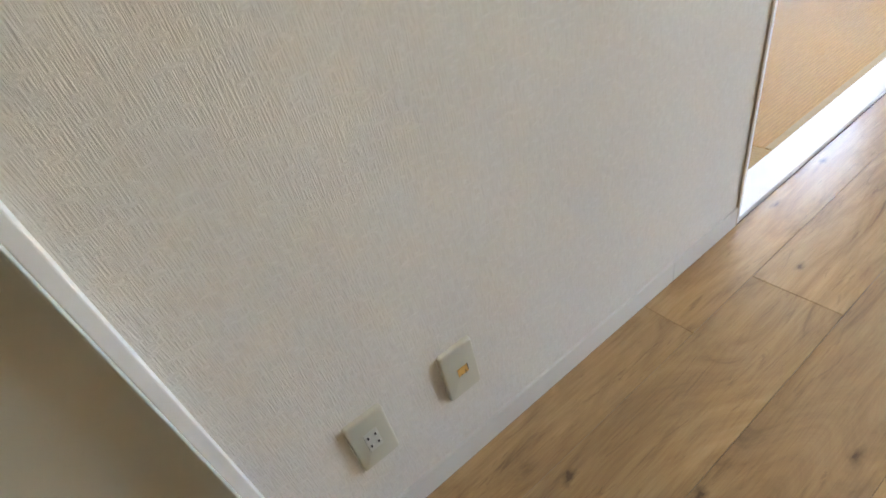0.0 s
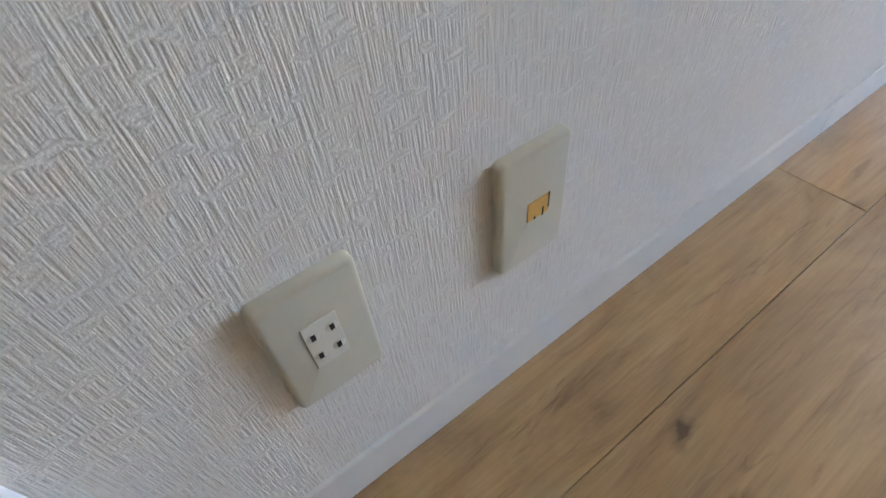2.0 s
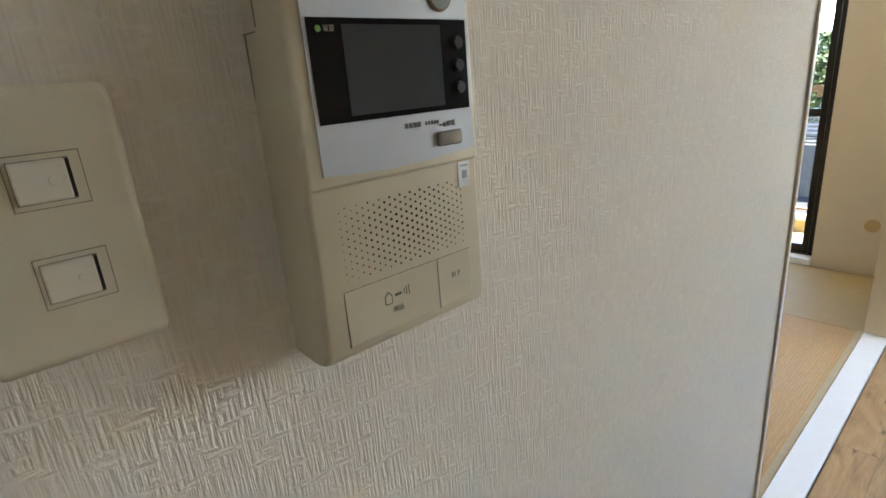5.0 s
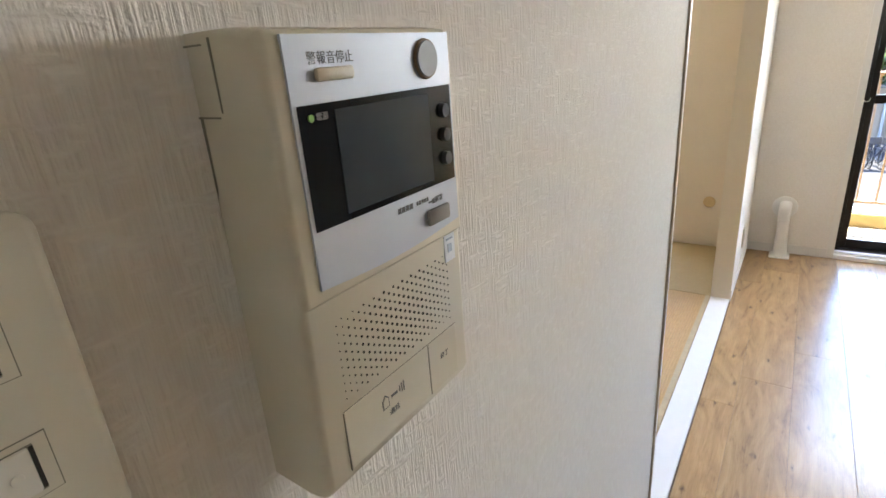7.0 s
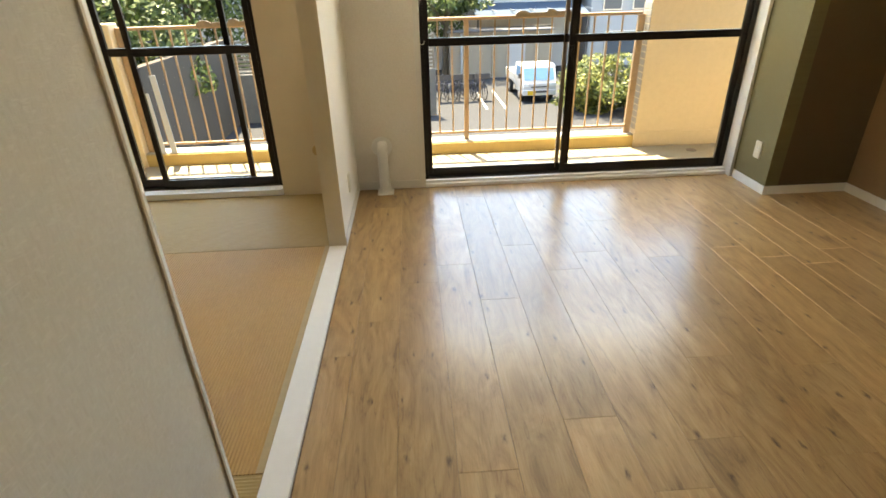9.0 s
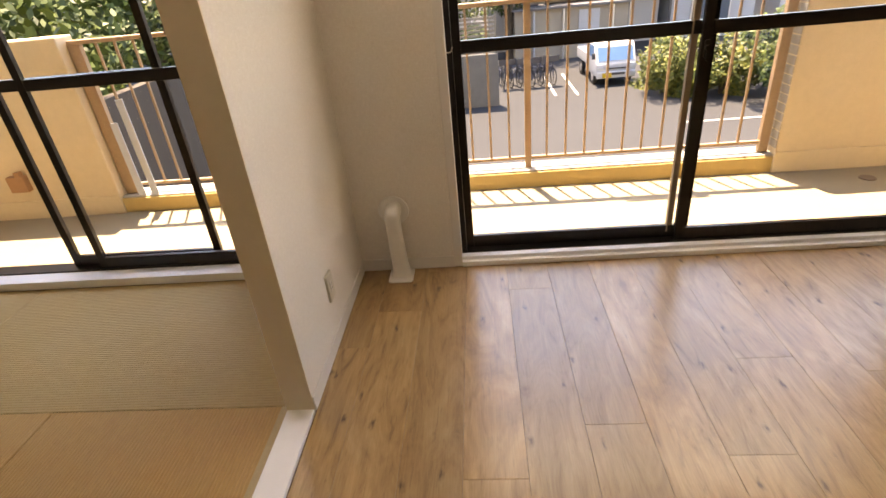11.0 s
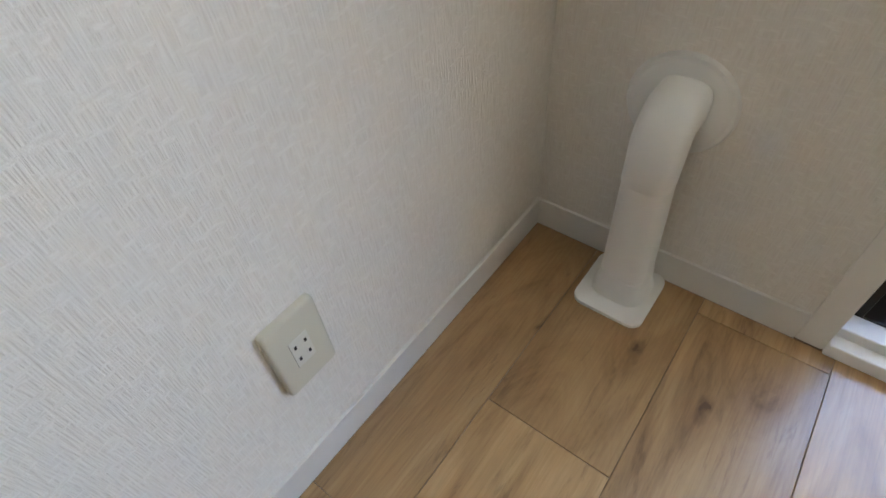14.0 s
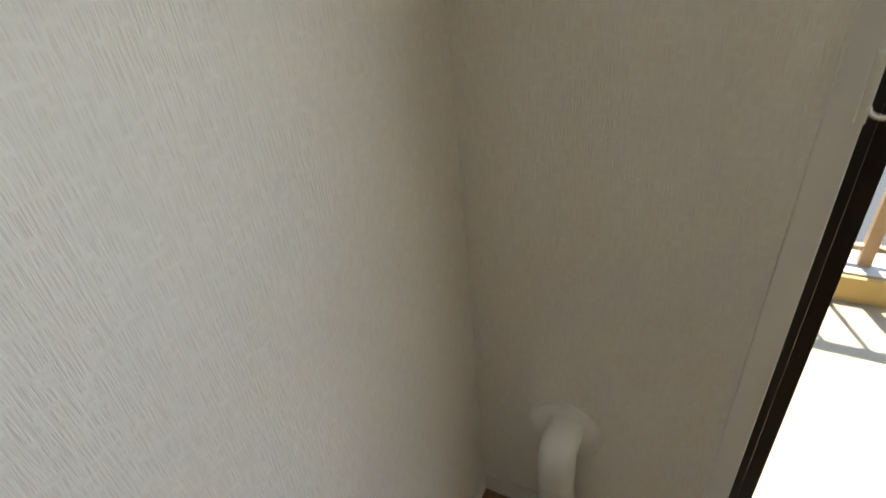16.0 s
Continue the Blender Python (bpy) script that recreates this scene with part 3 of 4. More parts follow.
simple("back_shell", [((0.006, 0, 0.104), (0.012, 0.1305, 0.222))], IVORY_BODY, ic, bevel=0.002)
simple("case_seam", [((0.0012, -0.0658, 0.095), (0.0016, 0.0008, 0.185)), ((0.008, -0.0660, 0.187), (0.016, 0.0012, 0.0008)), ((0.018, -0.0660, 0.204), (0.0008, 0.0012, 0.030)), ((0.006, -0.0658, 0.2165), (0.012, 0.0012, 0.0008))], SEAM, case)

# silver panel with its bowed lower edge
bm = bmesh.new()
ya, yb = -0.0575, 0.0605
low = [(ya + (yb - ya) * i / 12, 0.1085 - 0.0032 * math.sin(math.pi * i / 12) + 0.0015 * i / 12) for i in range(13)]
prism(bm, low + [(yb, 0.2175), (ya, 0.2175)], "x", 0.0497, 0.0512)
panel = part("front_panel", bm, SILVER, ic, "brushed silver front panel")
simple("screen_surround", [((0.0513, 0.0015, 0.163), (0.0012, 0.1135, 0.054))], SCREEN_RIM, panel, "glossy black screen surround")
simple("screen", [((0.0520, 0.0005, 0.163), (0.0006, 0.071, 0.0475))], SCREEN, panel, "dark grey switched-off screen")
for k in range(3):
    bm = bmesh.new()
    rod(bm, (0.0515, 0.0495, 0.1765 - 0.0135 * k), (0.0545, 0.0495, 0.1765 - 0.0135 * k), 0.0042, 0.0036, 16)
    part("adjusting_button", bm, DARK_BUTTON, panel)
bm = bmesh.new()
rod(bm, (0.0512, 0.0375, 0.2045), (0.0526, 0.0375, 0.2045), 0.0104, 0.0099, 32)
ring = part("camera_ring", bm, LENS_RIM, panel, "bronze ring of the round camera window")
bm = bmesh.new()
rod(bm, (0.0525, 0.0375, 0.2045), (0.0533, 0.0375, 0.2045), 0.0091, 0.0089, 32)
part("camera_window", bm, LENS, ring, smooth=False)
simple("alarm_button", [((0.0525, -0.032, 0.2015), (0.003, 0.0225, 0.0056))], IVORY_BODY, panel, "ivory alarm stop button", bevel=0.0013, smooth=True)
simple("unlock_button", [((0.0525, 0.0375, 0.1185), (0.003, 0.0215, 0.0095))], GREY_BUTTON, panel, "grey unlock button", bevel=0.0014, smooth=True)
bm = bmesh.new()
rod(bm, (0.0516, -0.0490, 0.1845), (0.0524, -0.0490, 0.1845), 0.0016, n=12)
part("power_light", bm, GREEN_LED, panel, "small green power light")
printed("alarm_label", "警報音停止", (0.05125, -0.032, 0.2078), 0.0056, panel, INK)
printed("power_label", "電源", (0.05200, -0.0425, 0.1845), 0.0036, panel, GREY_BUTTON)
printed("unlock_label", "解錠", (0.05125, 0.0405, 0.1272), 0.0042, panel, INK)
simple("key_mark", [((0.0513, 0.0325, 0.1272), (0.0003, 0.0050, 0.0010)), ((0.0513, 0.0348, 0.1272), (0.0003, 0.0018, 0.0030))], INK, panel)
simple("maker_mark", [((0.0513, 0.0035 + 0.0034 * k, 0.1295), (0.0003, 0.0026, 0.0030)) for k in range(4)] + [((0.0513, 0.0195 + 0.0024 * k, 0.1295), (0.0003, 0.0015, 0.0022)) for k in range(5)], INK, panel)
simple("sticker", [((0.0476, 0.0530, 0.0915), (0.0006, 0.0112, 0.0175))], LABEL, case, "small white sticker")
simple("sticker_print", [((0.0479, 0.0530, 0.0915), (0.0004, 0.0045, 0.0055)), ((0.0479, 0.0530, 0.0975), (0.0004, 0.0075, 0.0012))], LABEL_BLUE, case)

# speaker holes: fine dark dots on the sloping front, larger near the middle
bm = bmesh.new()
for i in range(25):
    for j in range(10):
        y = -0.0495 + 0.0041 * i
        z = 0.0435 + 0.0047 * (j + 0.5 * (i % 2))
        d = math.hypot((y - 0.003) / 0.05, (z - 0.066) / 0.034)
        r = 0.00095 if d < 0.4 else 0.00078 if d < 0.75 else 0.00058 if d < 1.0 else 0.00036
        x = front_x(z) + 0.00035
        rod(bm, (x - 0.0006, y, z), (x, y, z), r, n=8)
tagged(part("speaker_hole", bm, HOLE, case, "fine dark speaker perforations"), kind="stuff")
# talk and end keys as shallow caps with seams round them
for nm, y0, y1, word in (("talk_key", -0.0530, 0.0220, "通話"), ("end_key", 0.0226, 0.0540, "終了")):
    key = simple(nm, [((0.0464, (y0 + y1) / 2, 0.0185), (0.0010, y1 - y0, 0.0365))], IVORY_BODY, case, bevel=0.0004)
    simple("key_seam", [((0.0464, y0 - 0.0003, 0.0185), (0.0012, 0.0006, 0.0365)), ((0.0463, (y0 + y1) / 2, 0.0371), (0.0012, y1 - y0, 0.0004))], SEAM, key)
    printed("key_label", word, (0.0470, (y0 + y1) / 2 + 0.001, 0.0135 if nm == "talk_key" else 0.021), 0.0046, key, INK)
    if nm == "talk_key":
        bm = bmesh.new()
        prism(bm, [(-0.0245, 0.0185), (-0.0185, 0.0185), (-0.0185, 0.0245), (-0.0215, 0.0275), (-0.0245, 0.0245)], "x", 0.0467, 0.0470)
        part("house_mark", bm, INK, key)
        bm = bmesh.new()
        prism(bm, [(-0.0237, 0.0193), (-0.0193, 0.0193), (-0.0193, 0.0242), (-0.0215, 0.0264), (-0.0237, 0.0242)], "x", 0.0468, 0.0472)
        part("house_mark_core", bm, IVORY_BODY, key)
        simple("voice_mark", [((0.0469, -0.0135, 0.0235), (0.0004, 0.0055, 0.0018)), ((0.0469, -0.0085, 0.0240), (0.0004, 0.0006, 0.0040)), ((0.0469, -0.0065, 0.0240), (0.0004, 0.0006, 0.0056)), ((0.0469, -0.0045, 0.0240), (0.0004, 0.0006, 0.0070))], INK, key)

# ---- pipe cover ----
pc = thing("pipe_cover", (0.219, 3.22, 0), "white plastic pipe cover rising from floor to wall", "pipe cover")
bm = bmesh.new()
box(bm, (0.006, -0.0755, 0.004), (0.132, 0.141, 0.008), 0.0)
vert = [e for e in bm.edges if abs(e.verts[0].co.z - e.verts[1].co.z) > 0.005]
bmesh.ops.bevel(bm, geom=vert, offset=0.022, segments=5, affect="EDGES", profile=0.5)
part("floor_flange", bm, PIPE_WHITE, pc, "white floor flange with rounded corners", smooth=True)


def ring_of(bm, c, w, d, t, up, n=28):
    """A rounded-square ring of vertices at c in the plane normal to the path."""
    side = Vector((1, 0, 0))
    out = []
    for k in range(n):
        a = 2 * math.pi * k / n
        cx, cy = math.cos(a), math.sin(a)
        e = 0.62
        u = math.copysign(abs(cx) ** e, cx) * w / 2
        v = math.copysign(abs(cy) ** e, cy) * d / 2
        out.append(bm.verts.new(Vector(c) + side * u + up * v))
    return out


def sweep(bm, rings):
    for a, b in zip(rings, rings[1:]):
        for i in range(len(a)):
            j = (i + 1) % len(a)
            bm.faces.new((a[i], a[j], b[j], b[i]))
    bm.faces.new(list(reversed(rings[0])))
    bm.faces.new(rings[-1])
    bmesh.ops.recalc_face_normals(bm, faces=bm.faces)


UPY = Vector((0, 1, 0))
bm = bmesh.new()
path = [((0.006, -0.062, 0.006), 0.106, 0.106), ((0.006, -0.062, 0.012), 0.098, 0.100), ((0.006, -0.062, 0.022), 0.091, 0.093), ((0.006, -0.062, 0.040), 0.088, 0.090), ((0.005, -0.063, 0.058), 0.087, 0.089), ((0.005, -0.063, 0.0600), 0.0835, 0.085), ((0, -0.072, 0.280), 0.074, 0.073)]
sweep(bm, [ring_of(bm, c, w, d, 0, UPY) for c, w, d in path])
part("upright_duct", bm, PIPE_WHITE, pc, smooth=True)
bm = bmesh.new()
rings = [ring_of(bm, (0, -0.072, 0.270), 0.0745, 0.0735, 0, UPY), ring_of(bm, (0, -0.072, 0.2715), 0.0765, 0.0755, 0, UPY), ring_of(bm, (0, -0.072, 0.330), 0.0775, 0.0765, 0, UPY)]
for cy, cz, deg in ((-0.072, 0.342, 0), (-0.0715, 0.350, 16), (-0.069, 0.3575, 34), (-0.065, 0.3635, 50), (-0.060, 0.368, 66), (-0.054, 0.371, 80), (-0.047, 0.372, 90)):
    a = math.radians(deg)
    rings.append(ring_of(bm, (0, cy, cz), 0.0775, 0.0765, 0, Vector((0, math.cos(a), -math.sin(a)))))
rings.append(ring_of(bm, (0, -0.004, 0.372), 0.0775, 0.0765, 0, Vector((0, 0, -1))))
sweep(bm, rings)
part("elbow", bm, PIPE_WHITE, pc, "white duct elbow with a sleeve seam", smooth=True)
bm = bmesh.new()
rod(bm, (-0.004, 0, 0.360), (-0.004, -0.007, 0.360), 0.082, 0.078, 40)
rod(bm, (-0.004, -0.007, 0.360), (-0.004, -0.011, 0.360), 0.072, 0.065, 40)
part("wall_escutcheon", bm, PIPE_WHITE, pc, "round white wall flange", smooth=True)

# round tan cap on the tatami room wall
cap = thing("vent_cap", (-0.296, 3.223, 0.353), "round tan plastic cap on the cream wall", "wall cap")
bm = bmesh.new()
rod(bm, (0, 0, 0), (0, -0.008, 0), 0.046, 0.043, 32)
rod(bm, (0, -0.008, 0), (0, -0.0105, 0), 0.036, 0.034, 32)
part("cap", bm, TAN_CAP, cap, smooth=True)

# curtain holdback on the casing
hb = thing("curtain_hook", (0.553, 3.208, 1.13), "small ivory curtain hook on the window casing", "hook")
bm = bmesh.new()
box(bm, (-0.004, -0.002, 0.02), (0.012, 0.006, 0.085), 0.002)
for k in range(6):
    a0, a1 = math.pi * k / 6, math.pi * (k + 1) / 6
    rod(bm, (0.016 - 0.016 * math.cos(a0), -0.006, 0.0 - 0.012 * math.sin(a0)), (0.016 - 0.016 * math.cos(a1), -0.006, 0.0 - 0.012 * math.sin(a1)), 0.0026, n=8)
rod(bm, (0.032, -0.006, 0.0), (0.034, -0.006, 0.012), 0.0026, n=8)
part("hook", bm, HOOK_WHITE, hb, smooth=True)

# ---- balcony ----
BF = -0.19
solid("balcony_floor", [(-4.2, 5.2, YW + 0.2, 4.73, BF - 0.15, BF)], BALCONY_FLOOR, "cream waterproof balcony floor in sun", category="balcony floor")
solid("balcony_kerb", [(-2.42, 2.93, 4.73, 4.93, BF - 0.15, -0.066)], BALCONY_KERB, "ochre painted balcony kerb", category="kerb", bevel=0.006)
solid("balcony_kerb_capping", [(-2.42, 2.93, 4.745, 4.95, -0.064, -0.052)], KERB_TILE, "pale weathered kerb capping", category="kerb", bevel=0.003)
parapet = solid("parapet_east", [(2.93, 5.2, 4.73, 4.92, BF - 0.15, 1.36)], BALCONY_WALL, "cream sprayed balcony parapet", category="parapet", bevel=0.012)
solid("parapet_west", [(-4.2, -2.42, 4.73, 4.92, BF - 0.15, 1.24)], BALCONY_WALL, "cream sprayed balcony parapet", category="parapet", bevel=0.012)
solid("parapet_foot", [(2.925, 5.2, 4.715, 4.73, BF, -0.03), (-4.2, -2.415, 4.715, 4.73, BF, -0.03)], BALCONY_WALL, "cream painted upstand", category="kerb")
solid("balcony_partition", [(5.2, 5.3, YW + 0.2, 4.92, BF - 0.15, 2.3), (-4.3, -4.2, YW + 0.2, 4.92, BF - 0.15, 2.3)], BALCONY_WALL, "cream balcony end wall", category="wall")
# unseen slab, its depth set to keep direct sun off the room's floor
solid("balcony_soffit", [(-4.3, 5.3, YW + 0.2, 4.36, 2.48, 2.65)], SOFFIT, "unseen pale slab overhead that keeps sun out of the room", category="ceiling")

tile_mesh = None
for k in range(19):
    for j in range(2):
        if tile_mesh is None:
            bm = bmesh.new()
            box(bm, (0, 0, 0), (0.008, 0.092, 0.058), 0.002, segs=1)
            tile_mesh = finish("tile", bm, KERB_TILE)
        tl = new("tile", tile_mesh)
        tl.location = (2.928, 4.775 + 0.097 * j, 0.03 + 0.068 * k)
        tl.parent = parapet
rail = thing("balcony_railing", (0, 4.83, 0), "tan painted steel balcony railing with thin upright bars", "railing")
simple("top_rail", [((0.24, 0, 1.185), (5.28, 0.060, 0.032))], RAIL, rail, bevel=0.006)
simple("bottom_rail", [((0.24, 0, 0.028), (5.28, 0.028, 0.026))], RAIL, rail, bevel=0.004)
POSTS = (-2.36, -0.74, 1.06, 2.875)
for px in POSTS:
    simple("post", [((px, 0, 0.562), ({2.875: 0.07, -2.36: 0.10}.get(px, 0.048), 0.046, 1.228))], RAIL, rail, bevel=0.004)
bar_mesh = None
for k in range(40):
    bx = 1.06 - 0.1475 * 23 + 0.1475 * k
    if min(abs(bx - p) for p in POSTS) < 0.05 or bx < -2.38 or bx > 2.85:
        continue
    if bar_mesh is None:
        b0 = simple("baluster", [((0, 0, 0.605), (0.017, 0.017, 1.13))], RAIL, rail, bevel=0.002)
        bar_mesh = b0.data
    else:
        b0 = new("baluster", bar_mesh)
        b0.parent = rail
    b0.location.x = bx


def pole_arm(x):
    t = thing("laundry_pole_arm", (x, 4.805, 1.205), "folded bronze laundry pole arm on the balcony rail", "laundry arm", "laundry arms")
    bm = bmesh.new()
    prism(bm, [(-0.30, -0.02), (0.30, -0.02), (0.30, 0.012), (0.24, 0.03), (0.12, 0.022), (0.08, 0.045), (0.03, 0.045), (0.01, 0.018), (-0.16, 0.016), (-0.20, 0.036), (-0.26, 0.036), (-0.30, 0.010)], "y", -0.03, -0.012)
    part("arm", bm, RAIL_ARM, t)
    simple("bracket", [((0.24, 0.0, -0.03), (0.05, 0.05, 0.10))], RAIL_ARM, t, bevel=0.004)


pole_arm(1.86)
pole_arm(-1.30)
dr = thing("floor_drain", (3.50, 4.50, BF), "small dark round floor drain on the balcony", "drain")
bm = bmesh.new()
rod(bm, (0, 0, 0), (0, 0, 0.006), 0.055, 0.05, 24)
part("grate", bm, DRAIN, dr)
for bx, length in ((-2.24, 0.62), (-2.12, 0.80)):
    bd = thing("leaning_board", (bx, 4.775, -0.052), "narrow white plastic board leaning on the railing", "board", "leaning boards")
    bd.matrix_world = pose(bx, 4.765, -0.052, -3, -3, 0)
    simple("board", [((0, 0, length / 2), (0.060, 0.012, length))], BOARD, bd, bevel=0.002)
br = thing("wall_bracket", (-3.24, 4.73, 0.14), "small brown bracket on the balcony wall", "bracket")
simple("bracket", [((0, -0.03, 0), (0.16, 0.06, 0.14)), ((0.05, -0.05, 0.09), (0.05, 0.05, 0.05))], TERRACOTTA, br, bevel=0.008)

# ---- outdoors ----
indoors = set(scene.objects)
GZ = -2.42
solid("ground", [(-300, 300, YW + 0.5, 500, GZ - 0.5, GZ)], ASPHALT, "grey asphalt parking yard", category="ground")
solid("building_face", [(-30, 30, YW + 0.2, YW + 0.5, -3.7, BF - 0.15)], BALCONY_WALL, "cream apartment facade below", category="facade")
solid("building_face_upper", [(-30, -3.6, YW + 0.21, YW + 0.5, BF - 0.15, 6), (4.0, 30, YW + 0.21, YW + 0.5, BF - 0.15, 6), (-3.6, 4.0, YW + 0.21, YW + 0.5, 2.66, 6)], BALCONY_WALL, "cream apartment facade", category="facade")
solid("parking_line", [(3.60, 3.68, 16.9, 20.2, GZ, GZ + 0.006), (2.95, 3.03, 17.0, 20.2, GZ, GZ + 0.006), (5.5, 9.5, 13.35, 13.43, GZ, GZ + 0.006)], ROAD_PAINT, "worn white parking lines", category="road marking")
solid("yard_wall", [(-9.0, 1.25, 16.3, 16.5, GZ, -0.95)], CONCRETE, "weathered concrete yard wall", category="wall", bevel=0.01)


solid("yard_side_wall", [(-5.2, -5.0, 5.6, 16.3, GZ, 0.1)], SIDE_WALL, "side wall of the yard with shade put into its dark brown colour", category="wall", bevel=0.01)


def leaves(bm, centre, radius, count, size, rnd):
    """Small folded leaves spread unevenly through a lumpy volume."""
    lumps = [(Vector(rnd.gauss(0, 0.45) for _ in range(3)), rnd.uniform(0.35, 0.6)) for _ in range(14)]
    for _ in range(count):
        c, r = lumps[rnd.randrange(len(lumps))]
        d = Vector(rnd.gauss(0, 1) for _ in range(3)).normalized() * r * rnd.uniform(0.75, 1.05)
        p = Vector(((c.x + d.x) * radius[0], (c.y + d.y) * radius[1], max(-0.98, c.z + d.z) * radius[2])) + Vector(centre)
        a = Vector(rnd.gauss(0, 1) for _ in range(3)).normalized()
        b = a.orthogonal().normalized()
        s = size * rnd.uniform(0.6, 1.3)
        v = [bm.verts.new(p + a * s), bm.verts.new(p + b * s * 0.45), bm.verts.new(p - a * s), bm.verts.new(p - b * s * 0.45)]
        bm.faces.new(v)


def shrub(x, y, radius, count, size, material, seed, label):
    rnd = random.Random(seed)
    t = thing("shrub", (x, y, GZ), label, "shrub", "yard shrubs")
    bm = bmesh.new()
    for _ in range(7):
        a = rnd.uniform(0, 6.28)
        rod(bm, (0, 0, 0), (math.cos(a) * radius[0] * 0.5, math.sin(a) * radius[1] * 0.5, radius[2] * 1.2), 0.03, 0.01, 6)
    part("stem", bm, BARK, t)
    bm = bmesh.new()
    leaves(bm, (0, 0, radius[2]), radius, count, size, rnd)
    part("crown", bm, material, t)


def tree(x, y, height, radius, count, size, seed, label):
    rnd = random.Random(seed)
    t = thing("tree", (x, y, GZ), label, "tree", "yard trees")
    bm = bmesh.new()
    rod(bm, (0, 0, 0), (0.1, 0, height * 0.6), 0.16, 0.09, 10)
    for _ in range(8):
        a = rnd.uniform(0, 6.28)
        rod(bm, (0.05, 0, height * rnd.uniform(0.3, 0.55)), (math.cos(a) * radius[0] * 0.6, math.sin(a) * radius[1] * 0.6, height * rnd.uniform(0.6, 0.85)), 0.06, 0.02, 6)
    part("trunk", bm, BARK, t)
    bm = bmesh.new()
    leaves(bm, (0, 0, height - radius[2]), radius, count, size, rnd)
    part("crown", bm, LEAF_DARK, t)


shrub(6.2, 16.4, (1.0, 1.2, 0.66), 5200, 0.075, LEAF_LIGHT, 3, "sunlit yellow-green shrub beside the parked truck")
shrub(7.3, 15.8, (0.9, 1.2, 0.70), 4600, 0.075, LEAF_LIGHT, 5, "sunlit yellow-green shrub in the yard")
shrub(8.7, 15.4, (1.2, 1.4, 1.0), 5200, 0.085, LEAF_DARK, 8, "dark green shrub in the yard")
tree(2.0, 23.6, 4.8, (1.7, 1.6, 1.6), 8000, 0.10, 11, "dense dark green garden tree")
tree(-4.2, 22.5, 5.6, (2.3, 2.0, 2.2), 10000, 0.11, 12, "dense dark green garden tree")
tree(-8.0, 21.5, 6.6, (2.5, 2.2, 2.8), 10000, 0.11, 13, "dense dark green garden tree")
tree(-11.5, 20.5, 6.0, (2.4, 2.0, 2.5), 8000, 0.11, 14, "dense dark green garden tree")
tree(-7.2, 9.6, 4.4, (1.7, 1.9, 1.5), 7000, 0.10, 16, "dense dark green garden tree")
tree(-7.0, 13.4, 4.9, (1.8, 1.9, 1.7), 7000, 0.10, 17, "dense dark green garden tree")
tree(-1.2, 24.0, 4.6, (1.8, 1.5, 1.7), 7000, 0.10, 15, "dense dark green garden tree")


# slatted screens over the yard wall
def slat_fence(x0, x1, y, z0, z1, n):
    t = thing("slat_fence", ((x0 + x1) / 2, y, z0), "weathered level-slatted fence on the yard wall", "fence", "yard fences")
    w = x1 - x0
    for k in range(n):
        simple("slat", [((0, 0, (k + 0.5) * (z1 - z0) / n), (w, 0.02, (z1 - z0) / n * 0.55))], FENCE, t)
    for sx in (-w / 2, 0, w / 2):
        simple("post", [((sx, 0.04, (z1 - z0) / 2), (0.06, 0.06, z1 - z0))], FENCE, t)


slat_fence(-1.3, 1.2, 16.4, -0.95, 0.05, 9)
slat_fence(-4.0, -1.5, 16.4, -0.95, 0.05, 9)
slat_fence(-6.8, -4.2, 16.4, -0.95, 0.05, 9)


# bicycles parked in a row
def bicycle(x, y, rz):
    t = thing("bicycle", (x, y, GZ), "dark city bicycle parked in the yard", "bicycle", "parked bicycles", rz)
    for wy in (-0.52, 0.52):
        bm = bmesh.new()
        for k in range(20):
            a0, a1 = 2 * math.pi * k / 20, 2 * math.pi * (k + 1) / 20
            rod(bm, (0, wy + 0.31 * math.cos(a0), 0.33 + 0.31 * math.sin(a0)), (0, wy + 0.31 * math.cos(a1), 0.33 + 0.31 * math.sin(a1)), 0.02, n=6)
        for k in range(6):
            a = math.pi * k / 6
            rod(bm, (0, wy - 0.3 * math.cos(a), 0.33 - 0.3 * math.sin(a)), (0, wy + 0.3 * math.cos(a), 0.33 + 0.3 * math.sin(a)), 0.004, n=4)
        part("wheel", bm, RUBBER, t)
    bm = bmesh.new()
    for a, b in (((0, 0.52, 0.33), (0, 0.12, 0.30)), ((0, 0.12, 0.30), (0, -0.36, 0.72)), ((0, 0.12, 0.30), (0, 0.26, 0.80)), ((0, 0.52, 0.33), (0, 0.24, 0.72)), ((0, -0.52, 0.33), (0, -0.38, 0.98)), ((0, -0.37, 0.66), (0, 0.22, 0.62))):
        rod(bm, a, b, 0.018, n=8)
    part("frame", bm, BIKE_PAINT, t)
    bm = bmesh.new()
    rod(bm, (-0.27, -0.30, 1.0), (0.27, -0.30, 1.0), 0.013, n=8)
    rod(bm, (0, -0.38, 0.98), (0, -0.30, 1.0), 0.015, n=8)
    part("handlebar", bm, STEEL, t)
    simple("saddle", [((0, 0.28, 0.84), (0.15, 0.26, 0.06))], RUBBER, t, bevel=0.02)
    simple("basket", [((0, -0.58, 0.90), (0.32, 0.24, 0.02)), ((0.16, -0.58, 1.0), (0.01, 0.24, 0.2)), ((-0.16, -0.58, 1.0), (0.01, 0.24, 0.2)), ((0, -0.70, 1.0), (0.32, 0.01, 0.2))], CAR_DARK, t)


for k in range(8):
    bicycle(1.40 + 0.23 * k, 18.9 + 0.06 * (k % 2), 8 + 5 * (k % 3))

